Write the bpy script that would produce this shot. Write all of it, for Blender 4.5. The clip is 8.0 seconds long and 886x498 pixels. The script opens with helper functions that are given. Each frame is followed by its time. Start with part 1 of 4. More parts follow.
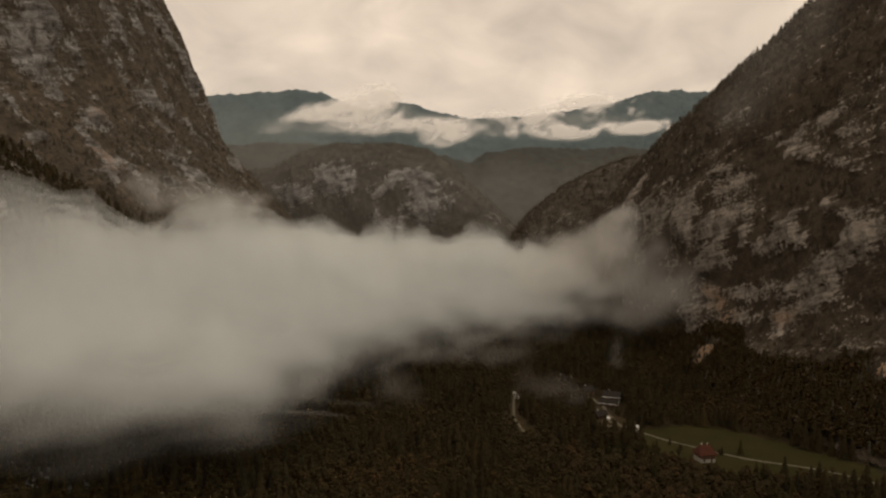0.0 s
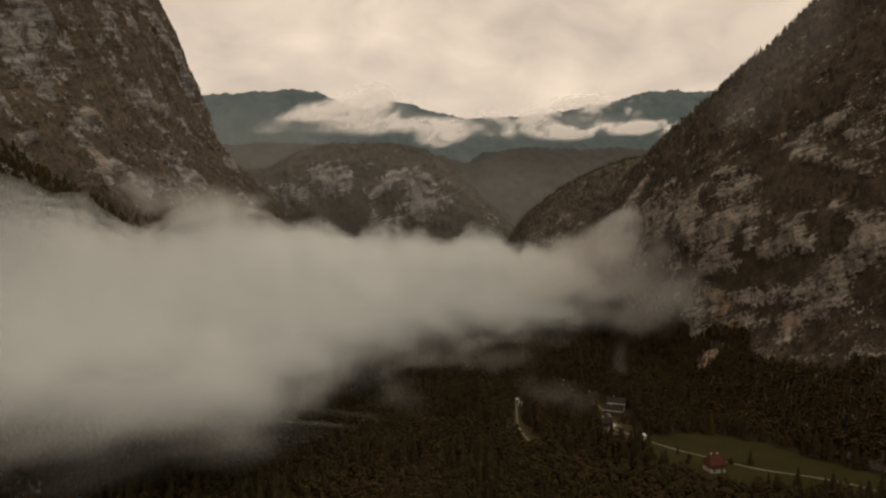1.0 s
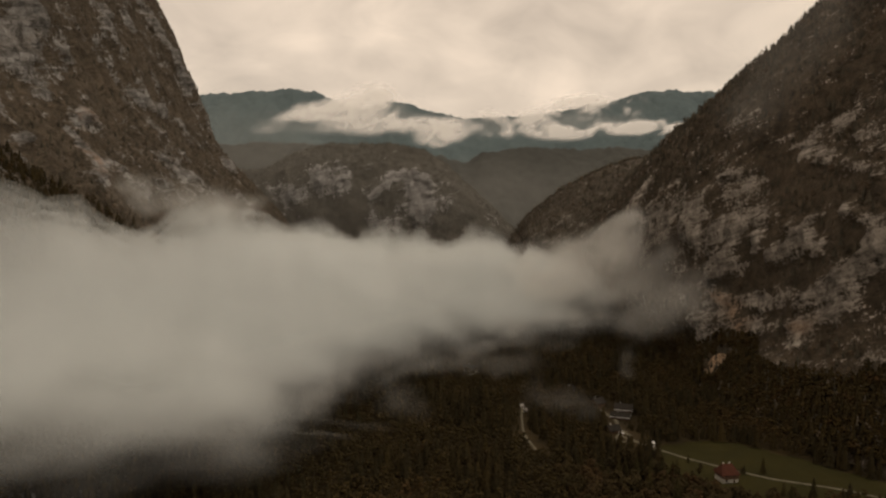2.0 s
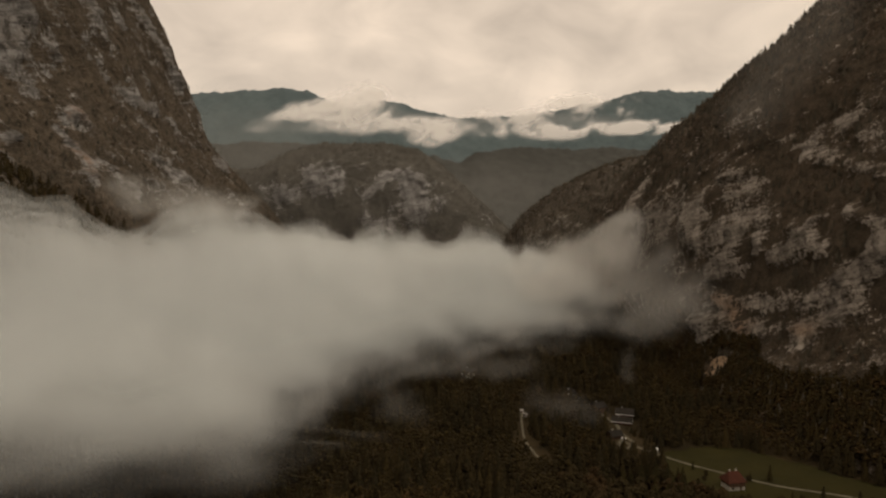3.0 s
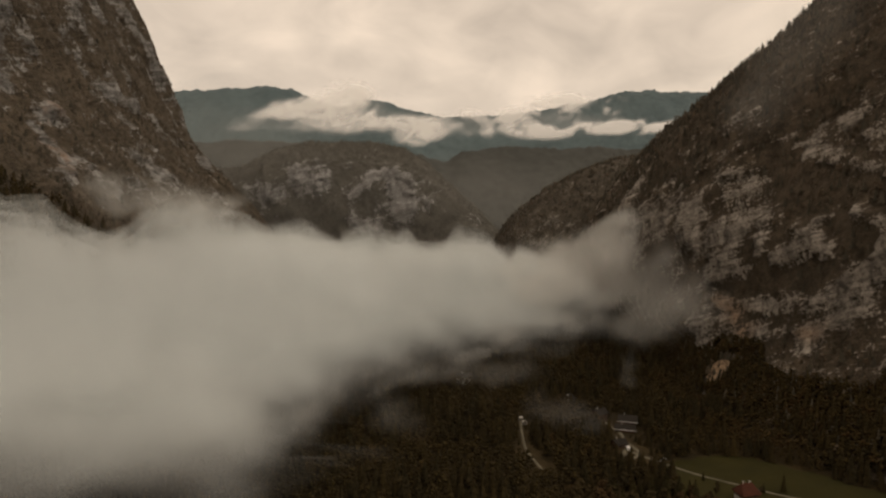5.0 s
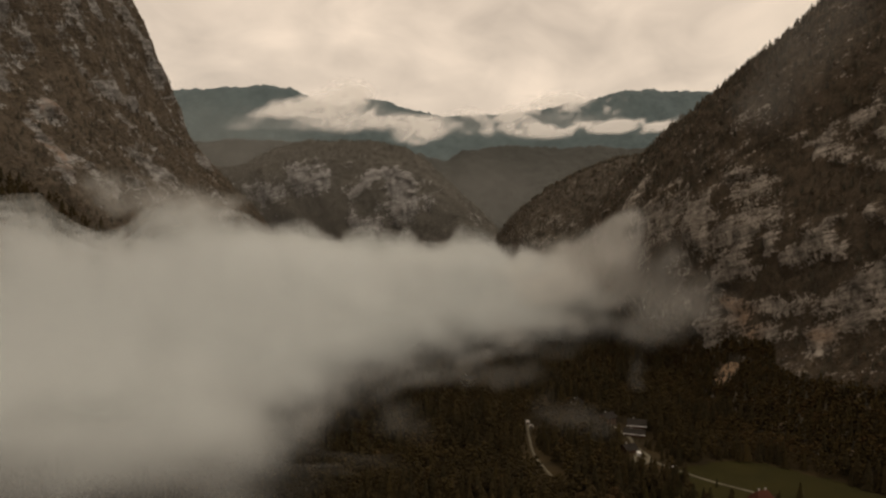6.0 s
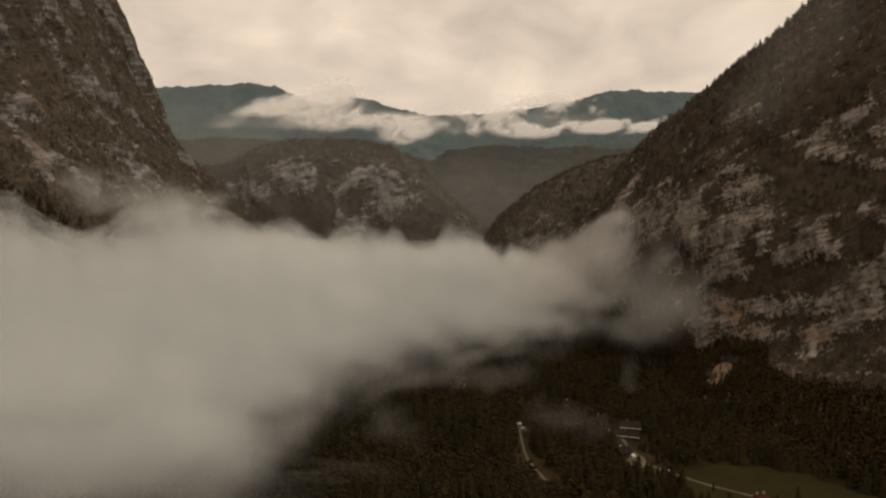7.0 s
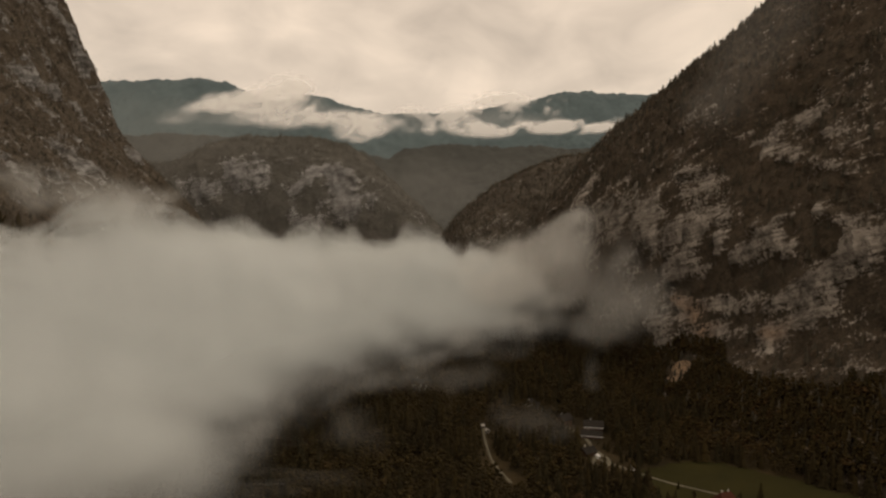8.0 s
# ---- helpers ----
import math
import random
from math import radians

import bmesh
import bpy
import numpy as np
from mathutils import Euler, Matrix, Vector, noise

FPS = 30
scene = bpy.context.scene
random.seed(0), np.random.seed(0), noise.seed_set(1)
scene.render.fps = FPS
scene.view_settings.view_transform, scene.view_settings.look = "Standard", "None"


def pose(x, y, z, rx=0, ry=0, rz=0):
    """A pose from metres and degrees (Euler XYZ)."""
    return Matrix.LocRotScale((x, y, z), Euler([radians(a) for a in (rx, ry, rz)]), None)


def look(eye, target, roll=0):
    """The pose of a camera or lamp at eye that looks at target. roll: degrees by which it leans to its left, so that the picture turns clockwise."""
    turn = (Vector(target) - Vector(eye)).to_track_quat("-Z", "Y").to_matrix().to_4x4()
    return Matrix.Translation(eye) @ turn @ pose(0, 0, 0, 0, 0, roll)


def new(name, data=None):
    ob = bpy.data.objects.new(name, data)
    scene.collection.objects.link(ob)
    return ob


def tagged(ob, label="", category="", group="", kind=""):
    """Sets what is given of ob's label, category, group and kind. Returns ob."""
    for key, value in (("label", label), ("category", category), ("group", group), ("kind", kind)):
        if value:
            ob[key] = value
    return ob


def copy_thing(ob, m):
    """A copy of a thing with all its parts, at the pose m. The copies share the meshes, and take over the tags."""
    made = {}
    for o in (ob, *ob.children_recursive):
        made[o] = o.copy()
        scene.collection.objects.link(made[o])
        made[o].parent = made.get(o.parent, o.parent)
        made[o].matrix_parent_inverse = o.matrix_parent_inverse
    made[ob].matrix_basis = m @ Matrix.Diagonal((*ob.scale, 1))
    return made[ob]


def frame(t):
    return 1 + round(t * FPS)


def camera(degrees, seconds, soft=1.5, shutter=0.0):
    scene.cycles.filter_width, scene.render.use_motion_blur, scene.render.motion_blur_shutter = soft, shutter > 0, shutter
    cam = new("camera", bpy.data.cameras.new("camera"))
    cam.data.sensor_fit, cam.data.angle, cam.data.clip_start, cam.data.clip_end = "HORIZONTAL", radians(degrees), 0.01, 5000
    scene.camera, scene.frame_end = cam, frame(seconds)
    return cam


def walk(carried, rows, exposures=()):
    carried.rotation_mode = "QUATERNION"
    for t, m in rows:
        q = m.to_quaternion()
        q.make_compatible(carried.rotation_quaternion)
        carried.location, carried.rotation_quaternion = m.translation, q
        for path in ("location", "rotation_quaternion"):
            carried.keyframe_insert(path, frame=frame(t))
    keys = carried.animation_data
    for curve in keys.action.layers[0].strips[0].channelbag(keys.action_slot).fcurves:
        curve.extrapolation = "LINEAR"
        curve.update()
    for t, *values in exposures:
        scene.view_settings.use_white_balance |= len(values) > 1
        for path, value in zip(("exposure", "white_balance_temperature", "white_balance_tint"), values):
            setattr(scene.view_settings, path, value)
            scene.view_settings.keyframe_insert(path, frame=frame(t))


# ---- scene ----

# A drone shot up an alpine valley in autumn: a fog bank lies across the valley floor between a cliffed mountain and a wooded rock face.


def aim(x, y, z, yaw, pitch, roll):
    """A camera pose from its place, its turn to the left of north, its pitch upwards and its roll, in degrees."""
    a, b = radians(yaw), radians(pitch)
    eye = Vector((x, y, z))
    return look(eye, eye + Vector((-math.sin(a) * math.cos(b), math.cos(a) * math.cos(b), math.sin(b))) * 100, roll)


cam = camera(68, 8.0, soft=2.4)
walk(cam, [
    (0, aim(0.00, 0.00, 145.00, 0.000, -3.163, 0.508)),
    (0.5, aim(-2.26, 5.38, 146.29, -0.263, -3.183, 0.503)),
    (1, aim(-4.64, 10.69, 147.63, -0.373, -3.194, 0.525)),
    (1.5, aim(-6.95, 15.83, 148.84, -0.427, -3.204, 0.521)),
    (3, aim(-13.57, 31.07, 150.94, -1.251, -3.231, 0.538)),
    (3.5, aim(-15.54, 36.17, 151.03, -1.672, -3.235, 0.555)),
    (4, aim(-17.43, 41.27, 150.82, -2.052, -3.216, 0.554)),
    (4.5, aim(-19.61, 46.45, 150.90, -2.469, -3.230, 0.544)),
    (6, aim(-26.30, 61.67, 151.46, -2.744, -3.321, 0.576)),
    (6.5, aim(-27.96, 66.81, 151.19, -3.044, -3.336, 0.608)),
    (7, aim(-29.56, 72.02, 150.54, -4.027, -3.336, 0.689)),
    (7.5, aim(-31.52, 77.30, 150.00, -6.235, -3.332, 0.806)),
    (8, aim(-33.98, 82.53, 149.66, -7.988, -3.343, 0.858)),
], exposures=[(0, 0.0, 6500, 10), (8, 0.0, 6500, 10)])

# ---- light ----
scene.cycles.transparent_max_bounces = 48
scene.cycles.max_bounces, scene.cycles.diffuse_bounces = 4, 2

SUN_UP, SUN_ROUND = radians(46), radians(128)
world = bpy.data.worlds.new("overcast_sky")
scene.world = world
world.use_nodes = True
wt = world.node_tree
wt.nodes.clear()


def wnode(kind, **values):
    n = wt.nodes.new(kind)
    for key, value in values.items():
        n.inputs[key].default_value = value
    return n


w_out = wnode("ShaderNodeOutputWorld")
w_bg = wnode("ShaderNodeBackground", Strength=1.065)
w_sky = wnode("ShaderNodeTexSky")
w_sky.sky_type, w_sky.sun_disc, w_sky.sun_elevation, w_sky.sun_rotation = "NISHITA", False, SUN_UP, SUN_ROUND
w_dim = wnode("ShaderNodeMix", Factor=0.9)
w_dim.data_type, w_dim.blend_type = "RGBA", "MIX"
w_scale = wnode("ShaderNodeMix", Factor=1.0)
w_scale.data_type, w_scale.blend_type = "RGBA", "MULTIPLY"
w_scale.inputs[7].default_value = (0.08, 0.08, 0.08, 1)
w_co = wnode("ShaderNodeTexCoord")
w_map = wnode("ShaderNodeMapping")
w_map.inputs["Scale"].default_value = (1.0, 1.0, 1.7)
w_map.inputs["Location"].default_value = (0.35, 0.0, 0.0)
w_n1 = wnode("ShaderNodeTexNoise", Scale=2.6, Detail=5.0, Roughness=0.48, Distortion=0.6)
w_n2 = wnode("ShaderNodeTexNoise", Scale=8.0, Detail=4.0, Roughness=0.5, Distortion=0.6)
w_mix = wnode("ShaderNodeMix", Factor=0.35)
w_ramp = wnode("ShaderNodeValToRGB")
cr = w_ramp.color_ramp
cr.elements[0].position, cr.elements[0].color = 0.32, (0.52, 0.42, 0.32, 1)
cr.elements[1].position, cr.elements[1].color = 0.66, (1.05, 0.84, 0.635, 1)
mid = cr.elements.new(0.5)
mid.color = (0.795, 0.643, 0.49, 1)
L = wt.links.new
L(w_co.outputs["Generated"], w_map.inputs["Vector"])
L(w_map.outputs["Vector"], w_n1.inputs["Vector"])
L(w_map.outputs["Vector"], w_n2.inputs["Vector"])
L(w_n1.outputs["Fac"], w_mix.inputs[2])
L(w_n2.outputs["Fac"], w_mix.inputs[3])
L(w_mix.outputs[0], w_ramp.inputs["Fac"])
L(w_sky.outputs["Color"], w_scale.inputs[6])
L(w_scale.outputs[2], w_dim.inputs[6])
L(w_ramp.outputs["Color"], w_dim.inputs[7])
L(w_dim.outputs[2], w_bg.inputs["Color"])
L(w_bg.outputs["Background"], w_out.inputs["Surface"])

sun = new("sun", bpy.data.lights.new("sun", "SUN"))
sun.data.energy, sun.data.angle, sun.data.color = 0.8, radians(40), (1.0, 0.9, 0.76)
sun.matrix_world = look((0, 0, 900), (-math.sin(SUN_ROUND) * 900 / math.tan(SUN_UP), -math.cos(SUN_ROUND) * 900 / math.tan(SUN_UP), 0))

# ---- smooth random fields ----
RNG = np.random.default_rng(7)
LATTICE = RNG.random((256, 256))


def vnoise(x, y, seed=0):
    """Smooth random values from 0 to 1 with unit cells."""
    x, y = np.asarray(x, float) + 37.7 * seed, np.asarray(y, float) + 91.3 * seed
    xi, yi = np.floor(x).astype(int), np.floor(y).astype(int)
    fx, fy = x - xi, y - yi
    fx, fy = fx * fx * fx * (fx * (6 * fx - 15) + 10), fy * fy * fy * (fy * (6 * fy - 15) + 10)
    a, b = LATTICE[xi % 256, yi % 256], LATTICE[(xi + 1) % 256, yi % 256]
    c, d = LATTICE[xi % 256, (yi + 1) % 256], LATTICE[(xi + 1) % 256, (yi + 1) % 256]
    return (a * (1 - fx) + b * fx) * (1 - fy) + (c * (1 - fx) + d * fx) * fy


def puff(x, y, z, octaves, seed=0):
    """Layered noise in space, from 0 to 1, twisted so that it breaks into wisps."""
    x = x + 0.5 * (vnoise(y * 1.3, z * 1.3, seed + 3) - 0.5)
    z = z + 0.6 * (vnoise(x * 1.5, y * 1.5, seed + 4) - 0.5)
    total, size, most = 0.0, 1.0, 0.0
    for k in range(octaves):
        zz = z * 2**k + 5.3 * k
        zi = np.floor(zz)
        fz = zz - zi
        fz = fz * fz * (3 - 2 * fz)
        total = total + size * (vnoise(x * 2**k, y * 2**k, seed + zi) * (1 - fz) + vnoise(x * 2**k, y * 2**k, seed + zi + 1) * fz)
        most += size
        size *= 0.55
    return total / most


def fbm(x, y, octaves=4, seed=0, gain=0.5):
    """Layered noise from 0 to 1, centred on 0.5."""
    total, size, most = 0.0, 1.0, 0.0
    for k in range(octaves):
        total, most = total + size * vnoise(x * 2**k * 1.01, y * 2**k * 0.99, seed + k), most + size
        size *= gain
    return total / most


def ridged(x, y, octaves=4, seed=0):
    """Noise with sharp crests, from 0 to 1."""
    total, size, most = 0.0, 1.0, 0.0
    for k in range(octaves):
        total, most = total + size * (1 - np.abs(2 * vnoise(x * 2**k, y * 2**k, seed + k) - 1)), most + size
        size *= 0.5
    return total / most


def smooth(a, b, x):
    s = np.clip((x - a) / (b - a), 0, 1)
    return s * s * (3 - 2 * s)


# ---- the lie of the land, in metres ----
def floor_height(x, y):
    """The valley floor: nearly flat, rolling under the woods."""
    return 7 * (fbm(x / 140, y / 140, 3, 3) - 0.5) * smooth(90, 220, np.hypot(x - 160, y - 440)) - 5.0 + 5.0 * smooth(540, 640, y)


def east_height(x, y):
    """The steep wooded and cliffed mountain on the east side of the valley."""
    base = np.interp(y, [0, 200, 300, 372, 434, 520, 590, 700, 845, 1020, 1200, 1500], [420, 350, 296, 262, 240, 224, 222, 226, 218, 205, 190, 160])
    crest = np.interp(y, [0, 300, 500, 600, 690, 740, 801, 900, 1020, 1200, 1500], [720, 620, 520, 440, 385, 367, 349, 347, 326, 330, 340])
    top = np.interp(y, [0, 300, 500, 600, 690, 740, 801, 900, 1020, 1120, 1250, 1500], [620, 605, 530, 442, 377, 345, 319, 295, 246, 175, 120, 60])
    s = (x - base) / (crest - base)
    near = np.interp(s, [-1, 0, 0.06, 0.17, 0.21, 0.28, 0.44, 0.7, 1.0, 1.6, 3.5], [0, 0, 0.04, 0.10, 0.15, 0.29, 0.46, 0.70, 1.0, 1.12, 0.9])
    far = np.interp(s, [-1, 0, 0.10, 0.2, 0.25, 0.35, 0.6, 1.0, 1.3, 2.0, 3.5], [0, 0, 0.08, 0.36, 0.50, 0.60, 0.80, 1.0, 1.06, 0.9, 0.4])
    m = smooth(560, 720, y)
    return top * (near * (1 - m) + far * m) - 2


def spur_height(x, y):
    """The lower wooded spur beyond the cliffs."""
    line = np.interp(x, [60, 100, 125, 146, 162, 189, 243, 297, 362, 427, 520, 700], [0, 42, 76, 106, 132, 160, 203, 230, 252, 264, 290, 330])
    return line * np.exp(-(np.maximum(0, np.abs(y - 1290) - 30) / 210) ** 2) - 3


def west_height(x, y):
    """The high cliffed mountain on the west side."""
    away = np.maximum(0, y - 1300)
    back = x + 0.9 * away + 60 * smooth(900, 600, y) * 0.5
    h = np.interp(-back, [150, 215, 260, 317, 350, 395, 439, 471, 492, 514, 546, 600, 700, 900, 1200], [0, 12, 75, 160, 195, 237, 292, 374, 437, 488, 553, 660, 800, 880, 900])
    return h - 2


def knoll_height(x, y):
    """The round hill in the middle of the valley with a bare rock face."""
    line = np.interp(x, [-760, -640, -512, -463, -398, -301, -138, -41, 23, 73, 155, 238, 330], [262, 258, 265, 289, 327, 347, 341, 320, 286, 237, 165, 84, 0])
    front = np.interp(y, [1560, 1640, 1690, 1715, 1760, 1900, 2050, 2500], [0.0, 0.14, 0.33, 0.62, 0.82, 1.0, 0.96, 0.55])
    return line * front - 3


def mid_height(x, y):
    """The long dark ridge behind the hill."""
    line = np.interp(x, [-1800, -912, -727, -520, -335, 10, 60, 110, 171, 356, 563, 724, 863, 1500], [440, 424, 430, 413, 420, 372, 352, 350, 394, 412, 414, 424, 412, 430])
    return line * np.interp(y, [2050, 2300, 2550, 2700, 2900, 3300], [0, 0.30, 0.80, 1.0, 0.95, 0.5]) - 4


def far_height(x, y):
    """The high wooded range that closes the valley."""
    line = np.interp(x, [-3000, -1505, -1201, -880, -780, -700, -522, -344, -165, 49, 157, 407, 622, 907, 1120, 1333, 1440, 1548, 1654, 3000], [860, 876, 896, 917, 905, 850, 800, 846, 826, 762, 738, 758, 760, 819, 874, 929, 941, 920, 932, 960])
    return line * np.interp(y, [3000, 3400, 3800, 4100, 4200, 4600], [0, 0.34, 0.72, 0.95, 1.0, 0.93]) - 4


# ---- materials ----
class Nodes:
    """A material's node tree, with short ways to add to it."""

    def __init__(self, name, roughness=0.9):
        self.mat = bpy.data.materials.new(name)
        self.mat.use_nodes = True
        self.t = self.mat.node_tree
        self.bsdf = self.t.nodes["Principled BSDF"]
        self.bsdf.inputs["Roughness"].default_value = roughness
        self.bsdf.inputs["Specular IOR Level"].default_value = 0.2
        self.co = self.t.nodes.new("ShaderNodeTexCoord").outputs["Object"]

    def link(self, a, b):
        self.t.links.new(a, b)

    def noise(self, scale, detail=4.0, rough=0.55, stretch=(1, 1, 1), distortion=0.0, turn=(0, 0, 0)):
        tilt = self.t.nodes.new("ShaderNodeMapping")
        tilt.inputs["Rotation"].default_value = turn
        self.link(self.co, tilt.inputs["Vector"])
        m = self.t.nodes.new("ShaderNodeMapping")
        m.inputs["Scale"].default_value = stretch
        self.link(tilt.outputs["Vector"], m.inputs["Vector"])
        n = self.t.nodes.new("ShaderNodeTexNoise")
        n.inputs["Scale"].default_value, n.inputs["Detail"].default_value = scale, detail
        n.inputs["Roughness"].default_value, n.inputs["Distortion"].default_value = rough, distortion
        self.link(m.outputs["Vector"], n.inputs["Vector"])
        return n.outputs["Fac"]

    def ramp(self, fac, stops):
        r = self.t.nodes.new("ShaderNodeValToRGB")
        e = r.color_ramp.elements
        for k, (at, colour) in enumerate(stops):
            el = e[k] if k < 2 else e.new(at)
            el.position, el.color = at, (*colour, 1)
        self.link(fac, r.inputs["Fac"])
        return r.outputs["Color"]

    def math(self, kind, a, b=0.0, c=None):
        n = self.t.nodes.new("ShaderNodeMath")
        n.operation = kind
        for k, v in enumerate((a, b) if c is None else (a, b, c)):
            if isinstance(v, (int, float)):
                n.inputs[k].default_value = v
            else:
                self.link(v, n.inputs[k])
        return n.outputs[0]

    def span(self, v, a, b, lo=0.0, hi=1.0):
        n = self.t.nodes.new("ShaderNodeMapRange")
        n.interpolation_type = "SMOOTHSTEP"
        for k, value in zip((1, 2, 3, 4), (a, b, lo, hi)):
            n.inputs[k].default_value = value
        self.link(v, n.inputs[0])
        return n.outputs[0]

    def mix(self, fac, a, b, kind="MIX"):
        n = self.t.nodes.new("ShaderNodeMix")
        n.data_type, n.blend_type = "RGBA", kind
        for k, v in ((0, fac), (6, a), (7, b)):
            if isinstance(v, (int, float)):
                n.inputs[k].default_value = v
            elif isinstance(v, tuple):
                n.inputs[k].default_value = (*v, 1)
            else:
                self.link(v, n.inputs[k])
        return n.outputs[2]

    def attribute(self, name):
        n = self.t.nodes.new("ShaderNodeAttribute")
        n.attribute_name = name
        return n.outputs["Fac"]

    def random(self):
        return self.t.nodes.new("ShaderNodeObjectInfo").outputs["Random"]

    def colour(self, c):
        if isinstance(c, tuple):
            self.bsdf.inputs["Base Color"].default_value = (*c, 1)
        else:
            self.link(c, self.bsdf.inputs["Base Color"])
        return self

    def bump(self, height, strength=0.5, distance=1.0):
        b = self.t.nodes.new("ShaderNodeBump")
        b.inputs["Strength"].default_value, b.inputs["Distance"].default_value = strength, distance
        self.link(height, b.inputs["Height"])
        self.link(b.outputs["Normal"], self.bsdf.inputs["Normal"])
        return self


def mountain_material(name, rock_lo, rock_hi, rust, veg_lo, veg_hi, strata_turn=(0, 0, 0), bite=1.0, scale=1.0):
    """Bare limestone with strata, joints and stains where the rock mask is high, dry brush and turf elsewhere."""
    n = Nodes(name, 0.95)
    k = 1 / scale
    broad = n.noise(0.014 * k, 3, 0.6)
    grain = n.noise(0.10 * k, 6, 0.7)
    fine = n.noise(0.40 * k, 3, 0.7)
    strata = n.noise(0.085 * k, 6, 0.7, (0.32, 0.32, 2.6), 0.35, strata_turn)
    joints = n.noise(0.075 * k, 6, 0.7, (1.8, 1.8, 0.42), 0.5, strata_turn)
    crack = n.span(n.math("ABSOLUTE", n.math("SUBTRACT", n.noise(0.05 * k, 5, 0.65, (1.6, 1.6, 0.7), 0.8, strata_turn), 0.5)), 0.0, 0.035, 1.0, 0.0)
    bed = n.span(n.math("ABSOLUTE", n.math("SUBTRACT", n.noise(0.05 * k, 4, 0.6, (0.28, 0.28, 3.4), 0.3, strata_turn), 0.5)), 0.0, 0.04, 1.0, 0.0)
    tone = n.math("ADD", n.math("MULTIPLY", strata, 0.38), n.math("ADD", n.math("MULTIPLY", joints, 0.27), n.math("ADD", n.math("MULTIPLY", grain, 0.15), n.math("MULTIPLY", fine, 0.2))))
    stone = n.ramp(tone, [(0.38, rock_lo), (0.62, rock_hi), (0.5, tuple(a * 0.55 + b * 0.45 for a, b in zip(rock_lo, rock_hi)))])
    stone = n.mix(n.math("MULTIPLY", n.math("MAXIMUM", crack, bed), 0.55), stone, tuple(v * 0.5 for v in rock_lo))
    stone = n.mix(n.math("MULTIPLY", n.attribute("rust"), n.span(grain, 0.35, 0.6, 0.35, 0.9)), stone, rust)
    brush = n.ramp(n.math("ADD", n.math("MULTIPLY", grain, 0.5), n.math("ADD", n.math("MULTIPLY", broad, 0.25), n.math("MULTIPLY", fine, 0.25))), [(0.40, veg_lo), (0.60, veg_hi)])
    edge = n.attribute("rock")
    for field, weight in ((strata, 2.0), (joints, 1.7), (grain, 1.2), (fine, 1.3)):
        edge = n.math("ADD", edge, n.math("MULTIPLY", n.math("SUBTRACT", field, 0.5), weight * bite))
    n.colour(n.mix(n.span(edge, 0.22, 0.58), brush, stone))
    relief = n.math("SUBTRACT", n.math("ADD", tone, n.math("MULTIPLY", fine, 0.3)), n.math("MULTIPLY", n.math("MAXIMUM", crack, bed), 0.25))
    n.bump(relief, 0.9, 5.0 * scale)
    return n.mat


M_EAST = mountain_material("limestone_and_brush_east", (0.150, 0.130, 0.109), (0.48, 0.437, 0.388), (0.36, 0.23, 0.14), (0.056, 0.045, 0.032), (0.110, 0.086, 0.060), (0.42, 0, 0))
M_WEST = mountain_material("limestone_and_brush_west", (0.120, 0.104, 0.088), (0.34, 0.335, 0.325), (0.27, 0.16, 0.095), (0.056, 0.045, 0.032), (0.112, 0.089, 0.064), (-0.25, 0, 0), 0.75, 1.9)
M_SPUR = mountain_material("brown_spur_brush", (0.105, 0.091, 0.076), (0.26, 0.24, 0.212), (0.24, 0.18, 0.13), (0.068, 0.057, 0.044), (0.108, 0.092, 0.071), (0, 0.6, 0), 1.0, 1.5)
# round hill: brush lightened and rock contrast lowered, haze put into the colours
M_KNOLL = mountain_material("haze_paled_rock_and_wood", (0.19, 0.181, 0.172), (0.38, 0.37, 0.362), (0.24, 0.18, 0.13), (0.080, 0.074, 0.061), (0.106, 0.097, 0.081), (0, 0.3, 0), 0.7, 2.2)


def wood_material(name, lo, hi, scale=0.03):
    """Distant woods seen as a rough, mottled pelt."""
    n = Nodes(name, 1.0)
    big, small = n.noise(scale * 0.2, 4, 0.5), n.noise(scale, 6, 0.7)
    f = n.math("ADD", n.math("MULTIPLY", big, 0.45), n.math("MULTIPLY", small, 0.55))
    n.colour(n.ramp(f, [(0.36, lo), (0.66, hi)]))
    n.bump(small, 0.8, 12.0)
    return n.mat


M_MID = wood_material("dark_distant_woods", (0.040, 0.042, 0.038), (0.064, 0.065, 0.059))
# far range: distance haze is put into the blue-green base colour
M_FAR = wood_material("haze_tinted_range", (0.074, 0.100, 0.108), (0.104, 0.136, 0.142))

n = Nodes("forest_floor", 1.0)
n.colour(n.ramp(n.noise(0.05, 6, 0.65), [(0.35, (0.024, 0.018, 0.007)), (0.68, (0.058, 0.040, 0.016))])).bump(n.noise(0.4, 4), 0.6, 1.0)
M_GROUND = n.mat


